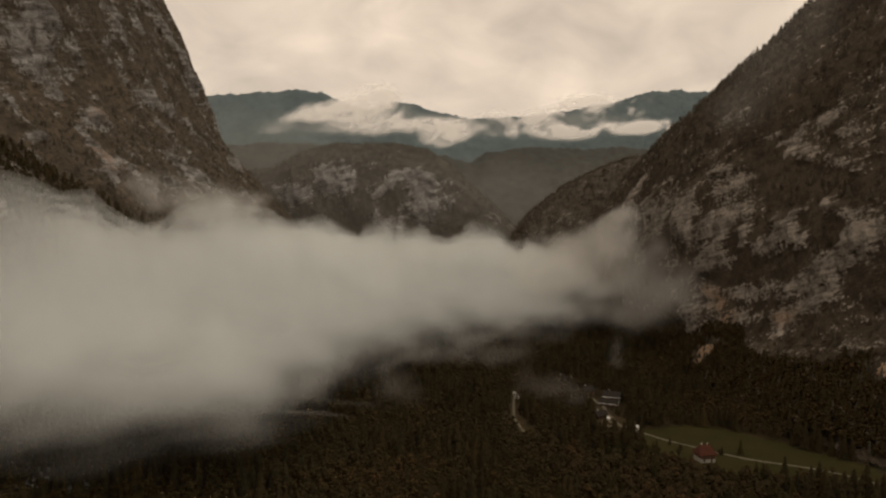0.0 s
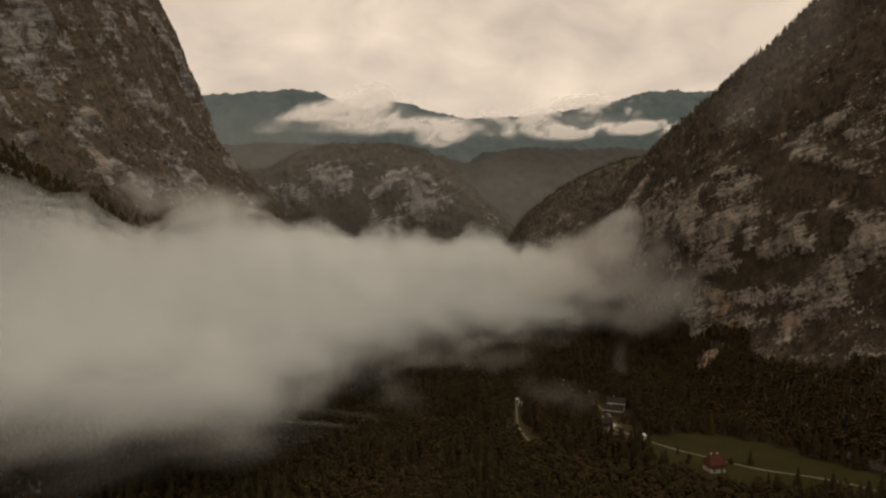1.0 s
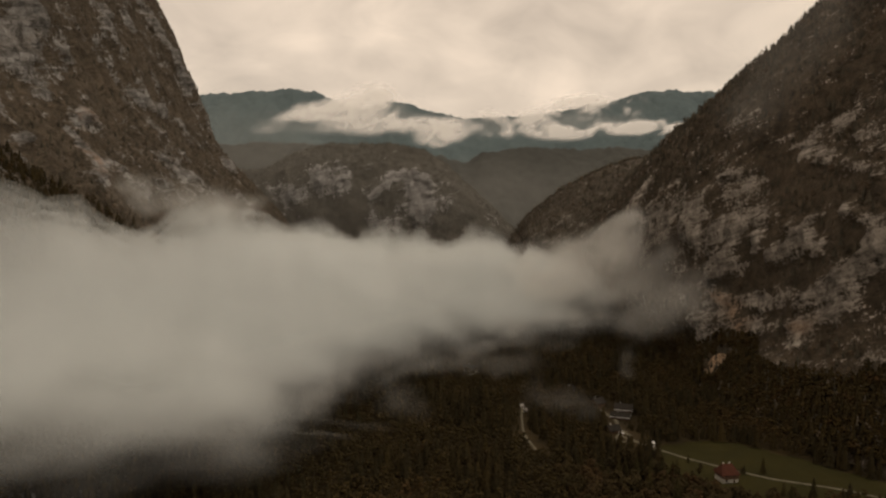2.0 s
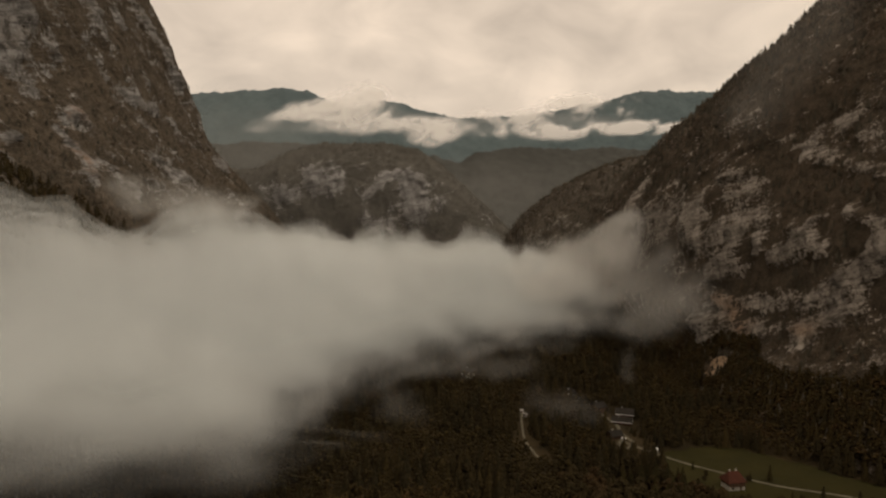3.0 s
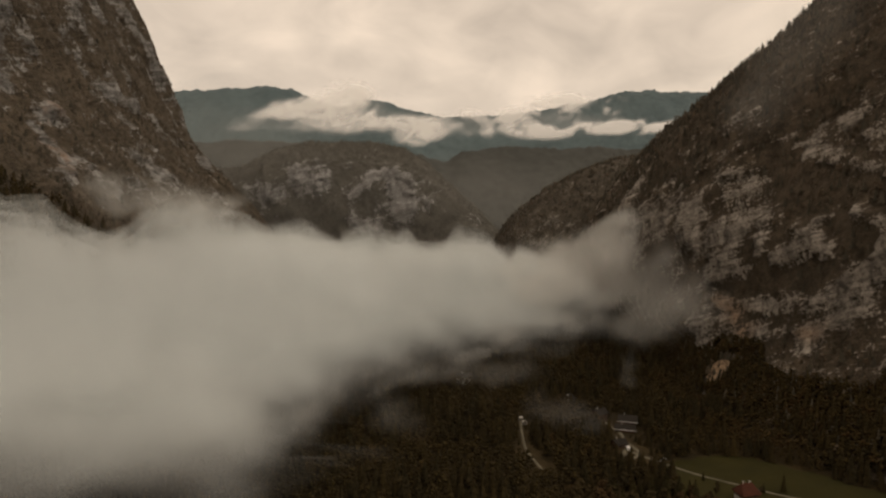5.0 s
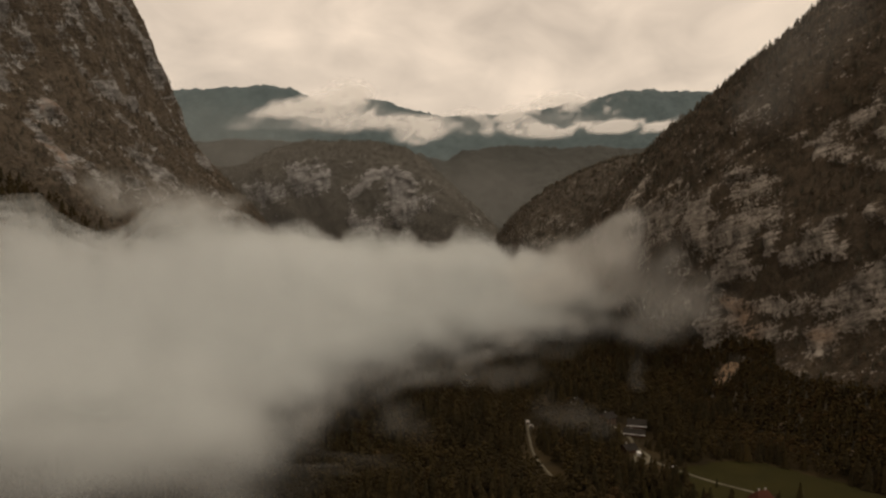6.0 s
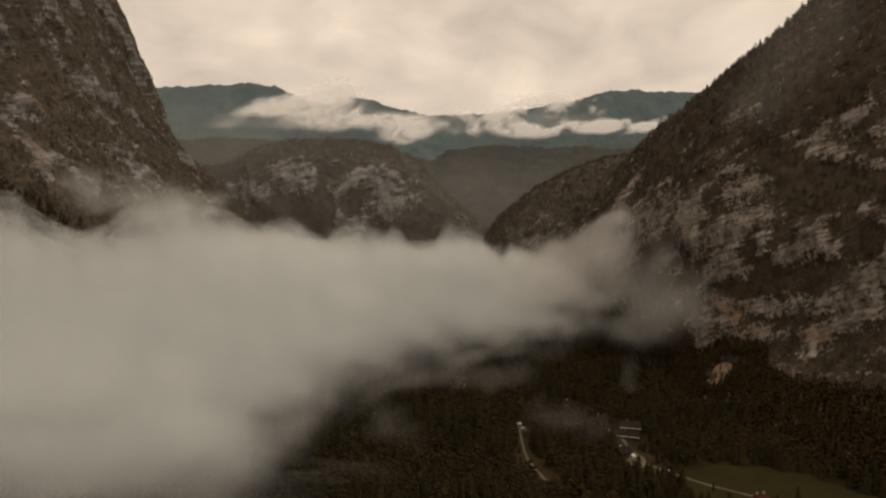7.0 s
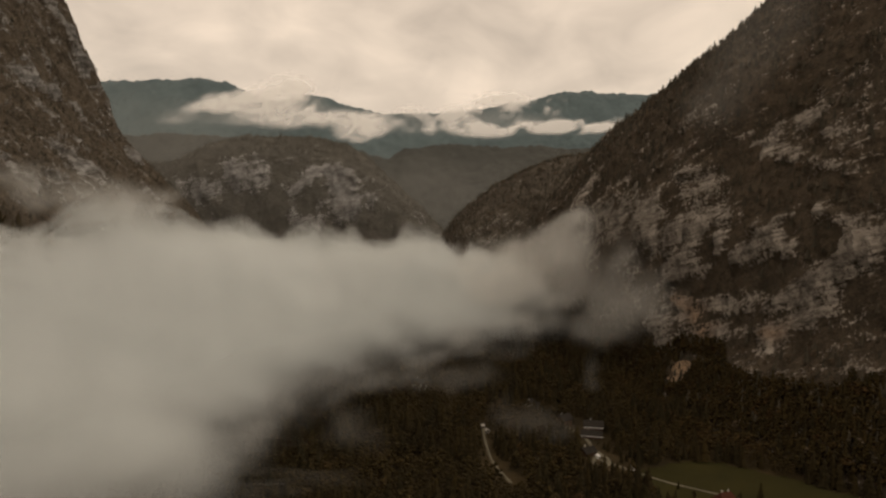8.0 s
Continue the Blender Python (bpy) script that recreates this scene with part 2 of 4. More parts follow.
def fog_material(name, tint, through_light=0.4):
    """Thin sheets of cloud: white droplets whose cover is stored with the sheet."""
    n = Nodes(name, 1.0)
    t = n.t
    t.nodes.remove(n.bsdf)
    dif, tra, mixd = t.nodes.new("ShaderNodeBsdfDiffuse"), t.nodes.new("ShaderNodeBsdfTranslucent"), t.nodes.new("ShaderNodeMixShader")
    for s in (dif, tra):
        s.inputs["Color"].default_value = (*tint, 1)
    mixd.inputs[0].default_value = through_light
    n.link(dif.outputs[0], mixd.inputs[1])
    n.link(tra.outputs[0], mixd.inputs[2])
    clear, mixa = t.nodes.new("ShaderNodeBsdfTransparent"), t.nodes.new("ShaderNodeMixShader")
    n.link(n.attribute("cover"), mixa.inputs[0])
    n.link(clear.outputs[0], mixa.inputs[1])
    n.link(mixd.outputs[0], mixa.inputs[2])
    n.link(mixa.outputs[0], t.nodes["Material Output"].inputs["Surface"])
    return n.mat


M_FOG = fog_material("valley_fog", (0.826, 0.856, 0.848), 0.5)
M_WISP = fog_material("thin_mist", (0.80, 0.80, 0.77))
M_CLOUD = fog_material("hill_cloud", (0.94, 0.925, 0.905), 0.15)


# ---- sheets of land ----
def sheet(name, verts, nx, ny, material, masks=(), keep=None):
    """A grid mesh of nx by ny points; masks are named values per point; keep marks the points whose cells stay."""
    me = bpy.data.meshes.new(name)
    i = np.arange(nx * ny).reshape(ny, nx)
    q = np.stack([i[:-1, :-1], i[:-1, 1:], i[1:, 1:], i[1:, :-1]], -1).reshape(-1, 4)
    masks = [(key, np.ravel(value)) for key, value in masks]
    if keep is not None:
        q = q[np.ravel(keep)[q].any(1)]
        used = np.unique(q)
        back = np.full(nx * ny, -1)
        back[used] = np.arange(len(used))
        q, verts = back[q], verts[used]
        masks = [(key, value[used]) for key, value in masks]
    me.vertices.add(len(verts))
    me.vertices.foreach_set("co", verts.astype(np.float32).ravel())
    me.loops.add(q.size)
    me.loops.foreach_set("vertex_index", q.astype(np.int32).ravel())
    me.polygons.add(len(q))
    me.polygons.foreach_set("loop_start", np.arange(0, q.size, 4, dtype=np.int32))
    me.polygons.foreach_set("use_smooth", np.ones(len(q), dtype=bool))
    me.update(calc_edges=True)
    for key, value in masks:
        me.attributes.new(key, "FLOAT", "POINT").data.foreach_set("value", value.astype(np.float32))
    me.materials.append(material)
    return new(name, me)


def land(name, x0, x1, y0, y1, dx, dy, height, material, rock=None, crag=0.0, side=(1, 0), grit=1.0, label="", rust=None, shrug=0.0, dip=0.0, proud=0.0):
    """A mountain from its height: rough ground, and crags that jut out of its steep side in ledges. Returns it, its points and its rock mask."""
    xs, ys = np.arange(x0, x1 + dx, dx), np.arange(y0, y1 + dy, dy)
    x, y = np.meshgrid(xs, ys)
    z = height(x, y)
    rise = smooth(5, 60, z)
    z = z + rise * grit * (26 * (fbm(x / 150, y / 150, 5, 11) - 0.5) + 9 * (ridged(x / 46, y / 46, 4, 5) - 0.5))
    z = z + rise * shrug * (fbm(x / 14, y / 14, 2, 15) - 0.5)
    mask = rock(x, y, z) if rock else np.zeros_like(z)
    stain = rust(x, y, z) if rust else np.zeros_like(z)
    if crag:
        along = y if side[0] else x
        out = crag * (2.4 * (ridged(along / 75 + z / 200, z / 120, 3, 21) - 0.5) + 0.9 * (fbm((along - dip * z) / 30, (z + dip * along) / 10, 3, 31) - 0.5) + 0.8 * (ridged(along / 17 - z / 60, (z + dip * along) / 30, 3, 41) - 0.5))
        beds = (z + dip * along + 26 * (fbm(along / 60, z / 60, 3, 45) - 0.5)) / 8.5
        joints = (along - dip * z + 34 * (fbm(along / 40, z / 40, 3, 47) - 0.5)) / 13.0
        blocks = LATTICE[np.floor(beds).astype(int) % 256, np.floor(joints + 0.37 * np.floor(beds)).astype(int) % 256]
        big = LATTICE[np.floor(beds / 3.3).astype(int) % 256, np.floor(joints / 2.6 + 0.4 * np.floor(beds / 3.3)).astype(int) % 256]
        out = out + crag * np.clip(mask + 0.25, 0, 1) * (0.55 * (blocks - 0.5) + 0.75 * (big - 0.5) + 0.30 * (np.mod(beds, 1) - 0.5))
        out = out + proud * (smooth(0.25, 0.65, mask) - 0.5)
        out = out * rise * (0.45 + 0.55 * np.clip(mask, 0, 1))
        x, y = x + side[0] * out, y + side[1] * out
    v = np.stack([x, y, z], -1).reshape(-1, 3)
    ob = sheet(name, v, len(xs), len(ys), material, [("rock", mask), ("rust", stain)], (z > -1.0).ravel())
    tagged(ob, label, "mountain", kind="structure")
    return ob, v, mask.ravel()


def bumps(u, v, rows):
    """A sum of soft spots: centre, half widths and height."""
    return sum(h * np.exp(-(((u - a) / ru) ** 2) - ((v - b) / rv) ** 2) for a, b, ru, rv, h in rows)


def strokes(u, v, rows):
    """The strongest of several soft bands: their points, half width and strength."""
    best = np.zeros(np.shape(u))
    for pts, wide, strength in rows:
        for (a, b), (c, d) in zip(pts[:-1], pts[1:]):
            t = np.clip(((u - a) * (c - a) + (v - b) * (d - b)) / ((c - a) ** 2 + (d - b) ** 2), 0, 1)
            away = np.hypot(u - a - t * (c - a), v - b - t * (d - b))
            best = np.maximum(best, strength * np.exp(-((away / wide) ** 2)))
    return best


# where limestone lies bare on the east side, along the valley and in height: buttresses, then slabs and ledges, then wooded gullies
EAST_BUTTRESSES = [([(576, 116), (560, 129), (549, 136)], 15, 1.15), ([(533, 115), (529, 135)], 5, 0.9), ([(658, 178), (624, 141), (625, 115)], 18, 0.68), ([(606, 146), (596, 120)], 7, 0.9),
                   ([(855, 157), (742, 138), (672, 130)], 24, 0.72), ([(689, 156), (672, 118)], 14, 0.72), ([(654, 181), (628, 177)], 13, 0.7), ([(598, 200), (602, 225)], 9, 0.95),
                   ([(665, 96), (619, 101)], 14, 0.65), ([(640, 52), (600, 58), (540, 68), (500, 80)], 19, 0.62), ([(850, 150), (740, 140), (640, 145)], 40, 0.42), ([(640, 32), (630, 34)], 8, 0.9)]
EAST_LEDGES = [([(723, 204), (678, 216)], 7, 0.75), ([(592, 231), (570, 228)], 7, 0.75), ([(583, 199), (541, 191), (505, 183)], 7, 0.85), ([(545, 212), (515, 203)], 10, 0.65), ([(512, 156), (485, 143)], 7, 0.8),
               ([(605, 70), (543, 81), (521, 88), (500, 103), (470, 128)], 13, 1.0), ([(596, 49), (570, 58)], 9, 0.9), ([(535, 60), (515, 64), (496, 81)], 9, 1.0), ([(623, 74), (590, 50)], 9, 1.0),
               ([(505, 105), (480, 112)], 14, 0.7), ([(540, 42), (499, 50), (465, 65)], 14, 0.42)]
EAST_GULLIES = [([(620, 84), (572, 101), (530, 110)], 9, 1.3), ([(598, 176), (560, 165)], 17, 1.0), ([(538, 143), (520, 138)], 9, 0.8), ([(582, 149), (595, 108)], 5, 1.0), ([(613, 125), (615, 108)], 5, 0.8),
                ([(526, 169), (500, 165)], 12, 0.9), ([(600, 62), (560, 68)], 4, 0.5)]


def east_rock(x, y, z):
    spots = np.maximum(strokes(y, z, EAST_BUTTRESSES), strokes(y, z, EAST_LEDGES)) - strokes(y, z, EAST_GULLIES)
    spots = 0.85 * spots
    n1, n2 = fbm((y - 0.4 * z) / 45, (z + 0.4 * y) / 26, 4, 51), fbm((y - 0.4 * z) / 18, (z + 0.4 * y) / 8, 3, 61)
    return spots + smooth(20, 60, z) * (0.04 + 1.3 * (n1 - 0.5) + 0.9 * (n2 - 0.5)) * smooth(320, 240, z) - 0.06


WEST_FACES = [([(742, 320), (761, 344), (783, 375)], 32, 0.95), ([(757, 299), (755, 280)], 14, 0.85), ([(841, 358), (835, 340)], 16, 0.65), ([(1181, 494), (1194, 449), (1234, 419), (1248, 391)], 24, 0.8),
              ([(901, 388), (1017, 445)], 34, 0.35), ([(978, 321), (1000, 300), (1068, 306)], 12, 0.65), ([(754, 233), (749, 213), (723, 184)], 11, 0.75), ([(793, 261), (775, 250)], 14, 0.7),
              ([(918, 218), (925, 200)], 18, 0.7), ([(1134, 292), (1120, 270)], 14, 0.55), ([(1230, 233), (1225, 215)], 12, 0.65), ([(1076, 249), (1080, 262)], 14, 0.45), ([(675, 254), (657, 224), (618, 188)], 5, 0.75)]
WEST_TURF = [([(615, 167), (650, 141)], 20, 1.0), ([(589, 191), (600, 200)], 18, 0.9), ([(703, 229), (700, 245)], 18, 0.8), ([(871, 294), (880, 285)], 15, 0.6), ([(1044, 376), (1000, 350)], 30, 0.5), ([(850, 255), (870, 190)], 22, 0.5)]


def west_rock(x, y, z):
    n1, n2 = fbm(y / 60 + z / 150, z / 70, 4, 71), fbm(y / 22 - z / 80, z / 30, 3, 81)
    return 1.0 * strokes(y, z, WEST_FACES) - 0.6 * strokes(y, z, WEST_TURF) + 0.02 + 1.1 * (n1 - 0.5) + 0.8 * (n2 - 0.5)


def west_rust(x, y, z):
    broken = smooth(0.42, 0.62, fbm(y / 8 + z / 30, z / 9, 4, 83))
    return np.clip(strokes(y, z, [([(754, 235), (749, 213), (738, 198)], 17, 0.7), ([(793, 262), (770, 235)], 17, 0.5)]) * broken, 0, 1)


def east_rust(x, y, z):
    return np.clip(strokes(y, z, [([(625, 76), (600, 60), (590, 48)], 9, 0.7), ([(530, 62), (515, 66)], 7, 0.55)]), 0, 1)


def spur_rock(x, y, z):
    n1 = fbm(x / 40, z / 30, 4, 95)
    return bumps(x, z, [(225, 130, 40, 22, 0.5), (180, 100, 30, 18, 0.45), (290, 160, 30, 20, 0.3)]) + 0.8 * (n1 - 0.5) - 0.2


KNOLL_FACES = [([(-164, 192), (-123, 241), (-66, 252)], 14, 0.85), ([(-65, 215), (-43, 158)], 36, 1.05), ([(-162, 115), (-120, 110)], 26, 0.65), ([(-300, 235), (-260, 222)], 36, 0.7), ([(-364, 205), (-330, 200)], 40, 0.5), ([(21, 173), (12, 160)], 20, 0.6)]
KNOLL_WOODS = [([(-149, 164), (-140, 175)], 22, 0.8), ([(-276, 142), (-230, 130)], 36, 0.9), ([(-7, 116), (10, 110)], 30, 0.8)]


def knoll_rock(x, y, z):
    n1, n2 = fbm(x / 40 + z / 70, z / 50, 4, 91), fbm(x / 14, z / 20, 3, 93)
    return (0.9 * strokes(x, z, KNOLL_FACES) - 0.6 * strokes(x, z, KNOLL_WOODS) + 0.08 + 0.8 * (n1 - 0.5) + 0.6 * (n2 - 0.5)) * smooth(1800, 1745, y) * smooth(70, 110, z)


gx = np.concatenate([[-4900, -3500, -2500, -1700, -1200, -850], np.arange(-600, 601, 12), [850, 1200, 1700, 2500, 3500, 4900]])
gy = np.concatenate([[-4900, -3500, -2000, -1000, -500, -200], np.arange(-60, 1300, 12), [1400, 1600, 2000, 2600, 3400, 4900]])
X, Y = np.meshgrid(gx, gy)
G = np.stack([X, Y, floor_height(X, Y)], -1).reshape(-1, 3)
tagged(sheet("ground", G, len(gx), len(gy), M_GROUND), "dark brown forest floor of the alpine valley", "ground", kind="structure")

EAST, east_v, east_m = land("mountain_east", 150, 640, 60, 1320, 1.6, 2.5, east_height, M_EAST, east_rock, 12, (-1, 0), 0.7, "steep wooded mountain with banded grey limestone cliffs", east_rust, 0, 0.4, 2.5)
SPUR, spur_v, spur_m = land("mountain_spur", 60, 720, 1000, 1600, 4, 4, spur_height, M_SPUR, spur_rock, 8, (-1, -1), 0.7, "lower wooded spur beyond the limestone cliffs")
WEST, west_v, west_m = land("mountain_west", -820, -130, 300, 1750, 2.4, 4.0, west_height, M_WEST, west_rock, 14, (1, 0), 0.8, "high brown cliffed mountain with pale rock patches", west_rust, 0, 0.25, 3)
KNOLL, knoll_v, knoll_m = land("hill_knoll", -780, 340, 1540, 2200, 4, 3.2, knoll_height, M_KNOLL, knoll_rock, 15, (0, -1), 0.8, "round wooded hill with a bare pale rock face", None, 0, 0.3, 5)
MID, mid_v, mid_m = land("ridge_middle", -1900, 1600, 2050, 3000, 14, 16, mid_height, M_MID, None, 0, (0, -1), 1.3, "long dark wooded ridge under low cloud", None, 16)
FAR, far_v, far_m = land("range_far", -2900, 2900, 3000, 4600, 17, 22, far_height, M_FAR, None, 0, (0, -1), 1.6, "wooded range under the cloud, haze painted in blue-green", None, 22)


# ---- fog and cloud ----
def line_side(x, y, pts):
    """The signed distance to a line of points: positive to its left, as one walks along it."""
    best = np.full(x.shape, 1e9)
    sign = np.ones(x.shape)
    for (ax, ay), (bx, by) in zip(pts[:-1], pts[1:]):
        dx, dy = bx - ax, by - ay
        t = np.clip(((x - ax) * dx + (y - ay) * dy) / (dx * dx + dy * dy), 0, 1)
        d = np.hypot(x - ax - t * dx, y - ay - t * dy)
        s = np.where((dx * (y - ay) - dy * (x - ax)) > 0, 1.0, -1.0)
        near = d < best
        best, sign = np.where(near, d, best), np.where(near, s, sign)
    return best * sign


FOG_EDGE = [(-420, 298), (-270, 303), (-165, 303), (-104, 312), (-84, 340), (-86, 395), (-98, 449), (-74, 505), (-18, 600), (50, 690), (140, 735), (230, 800), (330, 830)]
FOG_LAYERS = 24


def fog_bank():
    step = 9
    xs, ys = np.arange(-560, 300, step), np.arange(90, 1240, step)
    x, y = np.meshgrid(xs, ys)
    inside = line_side(x, y, FOG_EDGE)
    far_edge = np.interp(x, [-560, -400, -200, 0, 150, 330], [1000, 1050, 1080, 1060, 1000, 930])
    back = far_edge - y
    billow = 44 * (fbm(x / 95, y / 95, 4, 101) - 0.5) + 34 * (ridged(x / 42, y / 42, 3, 111) - 0.6)
    west = bumps(x, y, [(62, 965, 42, 45, 20), (-30, 1000, 26, 40, 11), (140, 900, 30, 40, 14), (-100, 985, 30, 40, 10), (-310, 450, 110, 130, 54), (-250, 730, 56, 105, 42), (-170, 800, 60, 120, 18)])
    core = smooth(-70, 150, inside)
    top = 22 + 85 * core + west * core + billow * (0.3 + 0.7 * core) * (1 + 0.6 * smooth(650, 900, y)) - 40 * smooth(90, -90, back) - 7 * smooth(650, 900, y)
    top = top + 40 * smooth(480, 280, y) * (1 - core) * smooth(-90, 0, inside)
    low = np.minimum(10 + 0.3 * np.maximum(top - 10, 0), 40) + 18 * smooth(470, 300, y)
    thick = smooth(-60 - 30 * smooth(420, 300, y), 85 + 30 * smooth(420, 300, y), inside) * smooth(-60, 110, back) * (0.72 + 0.56 * fbm(x / 150, y / 150, 3, 121))
    thick = thick * smooth(300, 110, x)
    slope = np.maximum(west_height(x, y), east_height(x, y))
    bank = tagged(new("fog_bank"), "soft grey-white fog bank lying across the valley floor", "fog", kind="stuff")
    for k in range(FOG_LAYERS):
        f = (k + 0.5) / FOG_LAYERS
        z = low + (top - low) * f + 7 * (fbm(x / 60, y / 60, 2, 131 + k) - 0.5)
        wisp = thick + 0.75 * (puff(x / 80, y / 110, z / 55, 3, 11) - 0.5) + 0.30 * (puff(x / 30, y / 45, z / 24, 2, 12) - 0.5)
        cover = (0.31 - 0.245 * smooth(0.3, 1.0, f)) * smooth(0.26, 0.98, wisp) * np.minimum(2 * thick, 1) * smooth(-8, 60, z - slope)
        v = np.stack([x, y, z], -1).reshape(-1, 3)
        ob = sheet("fog_layer", v, len(xs), len(ys), M_FOG, [("cover", cover)], (cover > 0.004).ravel())
        ob.parent = bank
    for k in range(3):
        z = 16 + 9 * k + 24 * smooth(430, 320, y) + 10 * (fbm(x / 40, y / 40, 2, 171 + k) - 0.5)
        veil = smooth(-45 - 35 * smooth(430, 320, y), 15, inside) * smooth(-40, 120, back) * smooth(300, 150, x)
        cover = 0.045 * smooth(0.40, 0.95, veil + 2.2 * (puff(x / 42, y / 42, z / 30, 4, 31 + k) - 0.5)) * np.minimum(2 * veil, 1)
        v = np.stack([x, y, z], -1).reshape(-1, 3)
        sheet("mist_layer", v, len(xs), len(ys), M_WISP, [("cover", cover)], (cover > 0.003).ravel()).parent = bank
    return bank


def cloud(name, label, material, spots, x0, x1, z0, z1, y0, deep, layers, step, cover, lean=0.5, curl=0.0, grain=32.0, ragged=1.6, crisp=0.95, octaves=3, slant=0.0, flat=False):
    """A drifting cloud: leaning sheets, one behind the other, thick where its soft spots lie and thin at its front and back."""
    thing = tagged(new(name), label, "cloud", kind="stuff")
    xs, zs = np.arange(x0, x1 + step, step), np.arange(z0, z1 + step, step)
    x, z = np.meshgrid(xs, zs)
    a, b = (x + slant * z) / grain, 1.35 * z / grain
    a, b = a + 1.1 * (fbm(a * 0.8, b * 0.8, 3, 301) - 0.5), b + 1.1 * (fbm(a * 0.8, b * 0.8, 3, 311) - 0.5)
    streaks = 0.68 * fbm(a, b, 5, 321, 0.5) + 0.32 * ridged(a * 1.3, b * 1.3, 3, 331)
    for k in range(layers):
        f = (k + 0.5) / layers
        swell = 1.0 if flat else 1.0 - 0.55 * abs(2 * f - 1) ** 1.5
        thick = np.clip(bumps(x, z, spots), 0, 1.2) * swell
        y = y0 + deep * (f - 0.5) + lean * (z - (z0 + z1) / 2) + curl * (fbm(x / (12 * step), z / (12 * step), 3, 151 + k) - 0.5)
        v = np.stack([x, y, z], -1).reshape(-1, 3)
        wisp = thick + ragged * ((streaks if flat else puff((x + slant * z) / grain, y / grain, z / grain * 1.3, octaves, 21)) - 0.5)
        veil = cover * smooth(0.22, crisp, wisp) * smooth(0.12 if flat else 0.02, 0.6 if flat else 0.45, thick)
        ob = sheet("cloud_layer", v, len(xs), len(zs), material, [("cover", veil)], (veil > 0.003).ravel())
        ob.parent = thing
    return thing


fog_bank()
cloud("cloud_bank", "cream-white cloud caught on the far range", M_CLOUD,
      [(-570, 600, 190, 50, 0.8), (-480, 640, 160, 70, 0.7), (-390, 670, 130, 80, 0.9), (-330, 700, 110, 90, 0.85), (-320, 750, 80, 70, 0.42), (-620, 585, 230, 34, 0.4), (-162, 577, 130, 50, 0.45),
       (-28, 520, 150, 52, 0.75), (79, 545, 90, 42, 0.6), (-10, 450, 110, 34, 0.6), (-849, 510, 80, 45, 0.16), (-928, 576, 40, 60, 0.28), (-650, 510, 150, 34, 0.36), (-348, 530, 130, 50, 0.6),
       (239, 582, 80, 60, 0.6), (267, 516, 100, 50, 0.5)], -1180, 440, 360, 930, 3180, 60, 4, 6.5, 0.40, 1.4, 0, 120.0, 3.0, 1.5, 5, -0.3, True)
cloud("cloud_bank", "ragged cream cloud strips along the dark ridge", M_CLOUD,
      [(415, 572, 90, 60, 0.5), (456, 546, 90, 55, 0.6), (578, 512, 110, 38, 0.7), (520, 590, 90, 75, 0.5), (630, 628, 110, 70, 0.5), (697, 682, 140, 50, 0.5), (779, 657, 100, 60, 0.5), (809, 530, 170, 28, 0.75),
       (945, 545, 170, 30, 0.75), (1082, 553, 160, 30, 0.75), (1200, 584, 100, 32, 0.7), (915, 659, 45, 60, 0.45), (870, 710, 150, 45, 0.45)], 220, 1320, 400, 920, 3200, 60, 4, 6.5, 0.32, 1.4, 0, 95.0, 4.6, 1.45, 5, -0.6, True)
cloud("cloud_veil", "thin grey veil below the cloud on the far range", M_CLOUD, [(-500, 560, 420, 60, 0.7), (0, 540, 380, 70, 0.7), (600, 570, 420, 80, 0.7), (-250, 700, 200, 120, 0.6), (600, 730, 260, 70, 0.6)],
      -1150, 1300, 380, 950, 3240, 60, 2, 8, 0.07, 1.4, 0, 210.0, 2.4, 1.0, 4, -0.5, True)
# upright see-through sheets added as haze, to pale the slopes behind them
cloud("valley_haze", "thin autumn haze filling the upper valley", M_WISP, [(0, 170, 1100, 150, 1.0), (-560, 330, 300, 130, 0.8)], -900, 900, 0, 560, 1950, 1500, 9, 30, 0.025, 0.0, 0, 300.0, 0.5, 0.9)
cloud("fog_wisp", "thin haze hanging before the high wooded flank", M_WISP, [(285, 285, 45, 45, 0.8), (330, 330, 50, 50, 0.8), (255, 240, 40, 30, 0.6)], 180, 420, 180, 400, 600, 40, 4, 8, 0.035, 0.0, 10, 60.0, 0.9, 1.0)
cloud("fog_plume", "thin fog plume climbing the limestone cliff", M_WISP,
      [(201, 126, 22, 20, 0.7), (222, 142, 16, 14, 0.5), (185, 106, 32, 24, 0.85), (150, 85, 50, 28, 0.8), (205, 88, 28, 24, 0.55), (160, 60, 55, 24, 0.65), (110, 70, 50, 30, 0.6)], 40, 290, 10, 190, 790, 80, 7, 3.5, 0.19, 0.2, 25, 50.0, 2.2, 0.95, 4, -0.7)
cloud("fog_wisp", "faint mist veil in front of the cliff foot", M_WISP,
      [(225, 84, 40, 24, 0.5), (188, 68, 52, 26, 0.5), (214, 104, 26, 26, 0.45), (205, 50, 55, 22, 0.45), (248, 70, 24, 20, 0.4)], 90, 310, 5, 160, 640, 40, 5, 3.5, 0.085, 0.2, 20, 42.0, 2.6, 1.1, 4, -0.5)
cloud("fog_wisp", "small mist wisp rising from the woods", M_WISP, [(150, 34, 9, 13, 0.7), (153, 22, 8, 12, 0.5)], 120, 180, -2, 70, 562, 20, 4, 2, 0.05, 0.0, 6, 18.0, 2.0, 1.1, 4)
cloud("fog_wisp", "small mist wisp rising from the woods", M_WISP, [(84, 14, 26, 15, 0.6), (70, 28, 20, 13, 0.5), (100, 10, 16, 10, 0.4)], 0, 150, -6, 70, 500, 40, 4, 3, 0.04, 0.2, 10, 30.0, 2.4, 1.1, 4, -0.4)
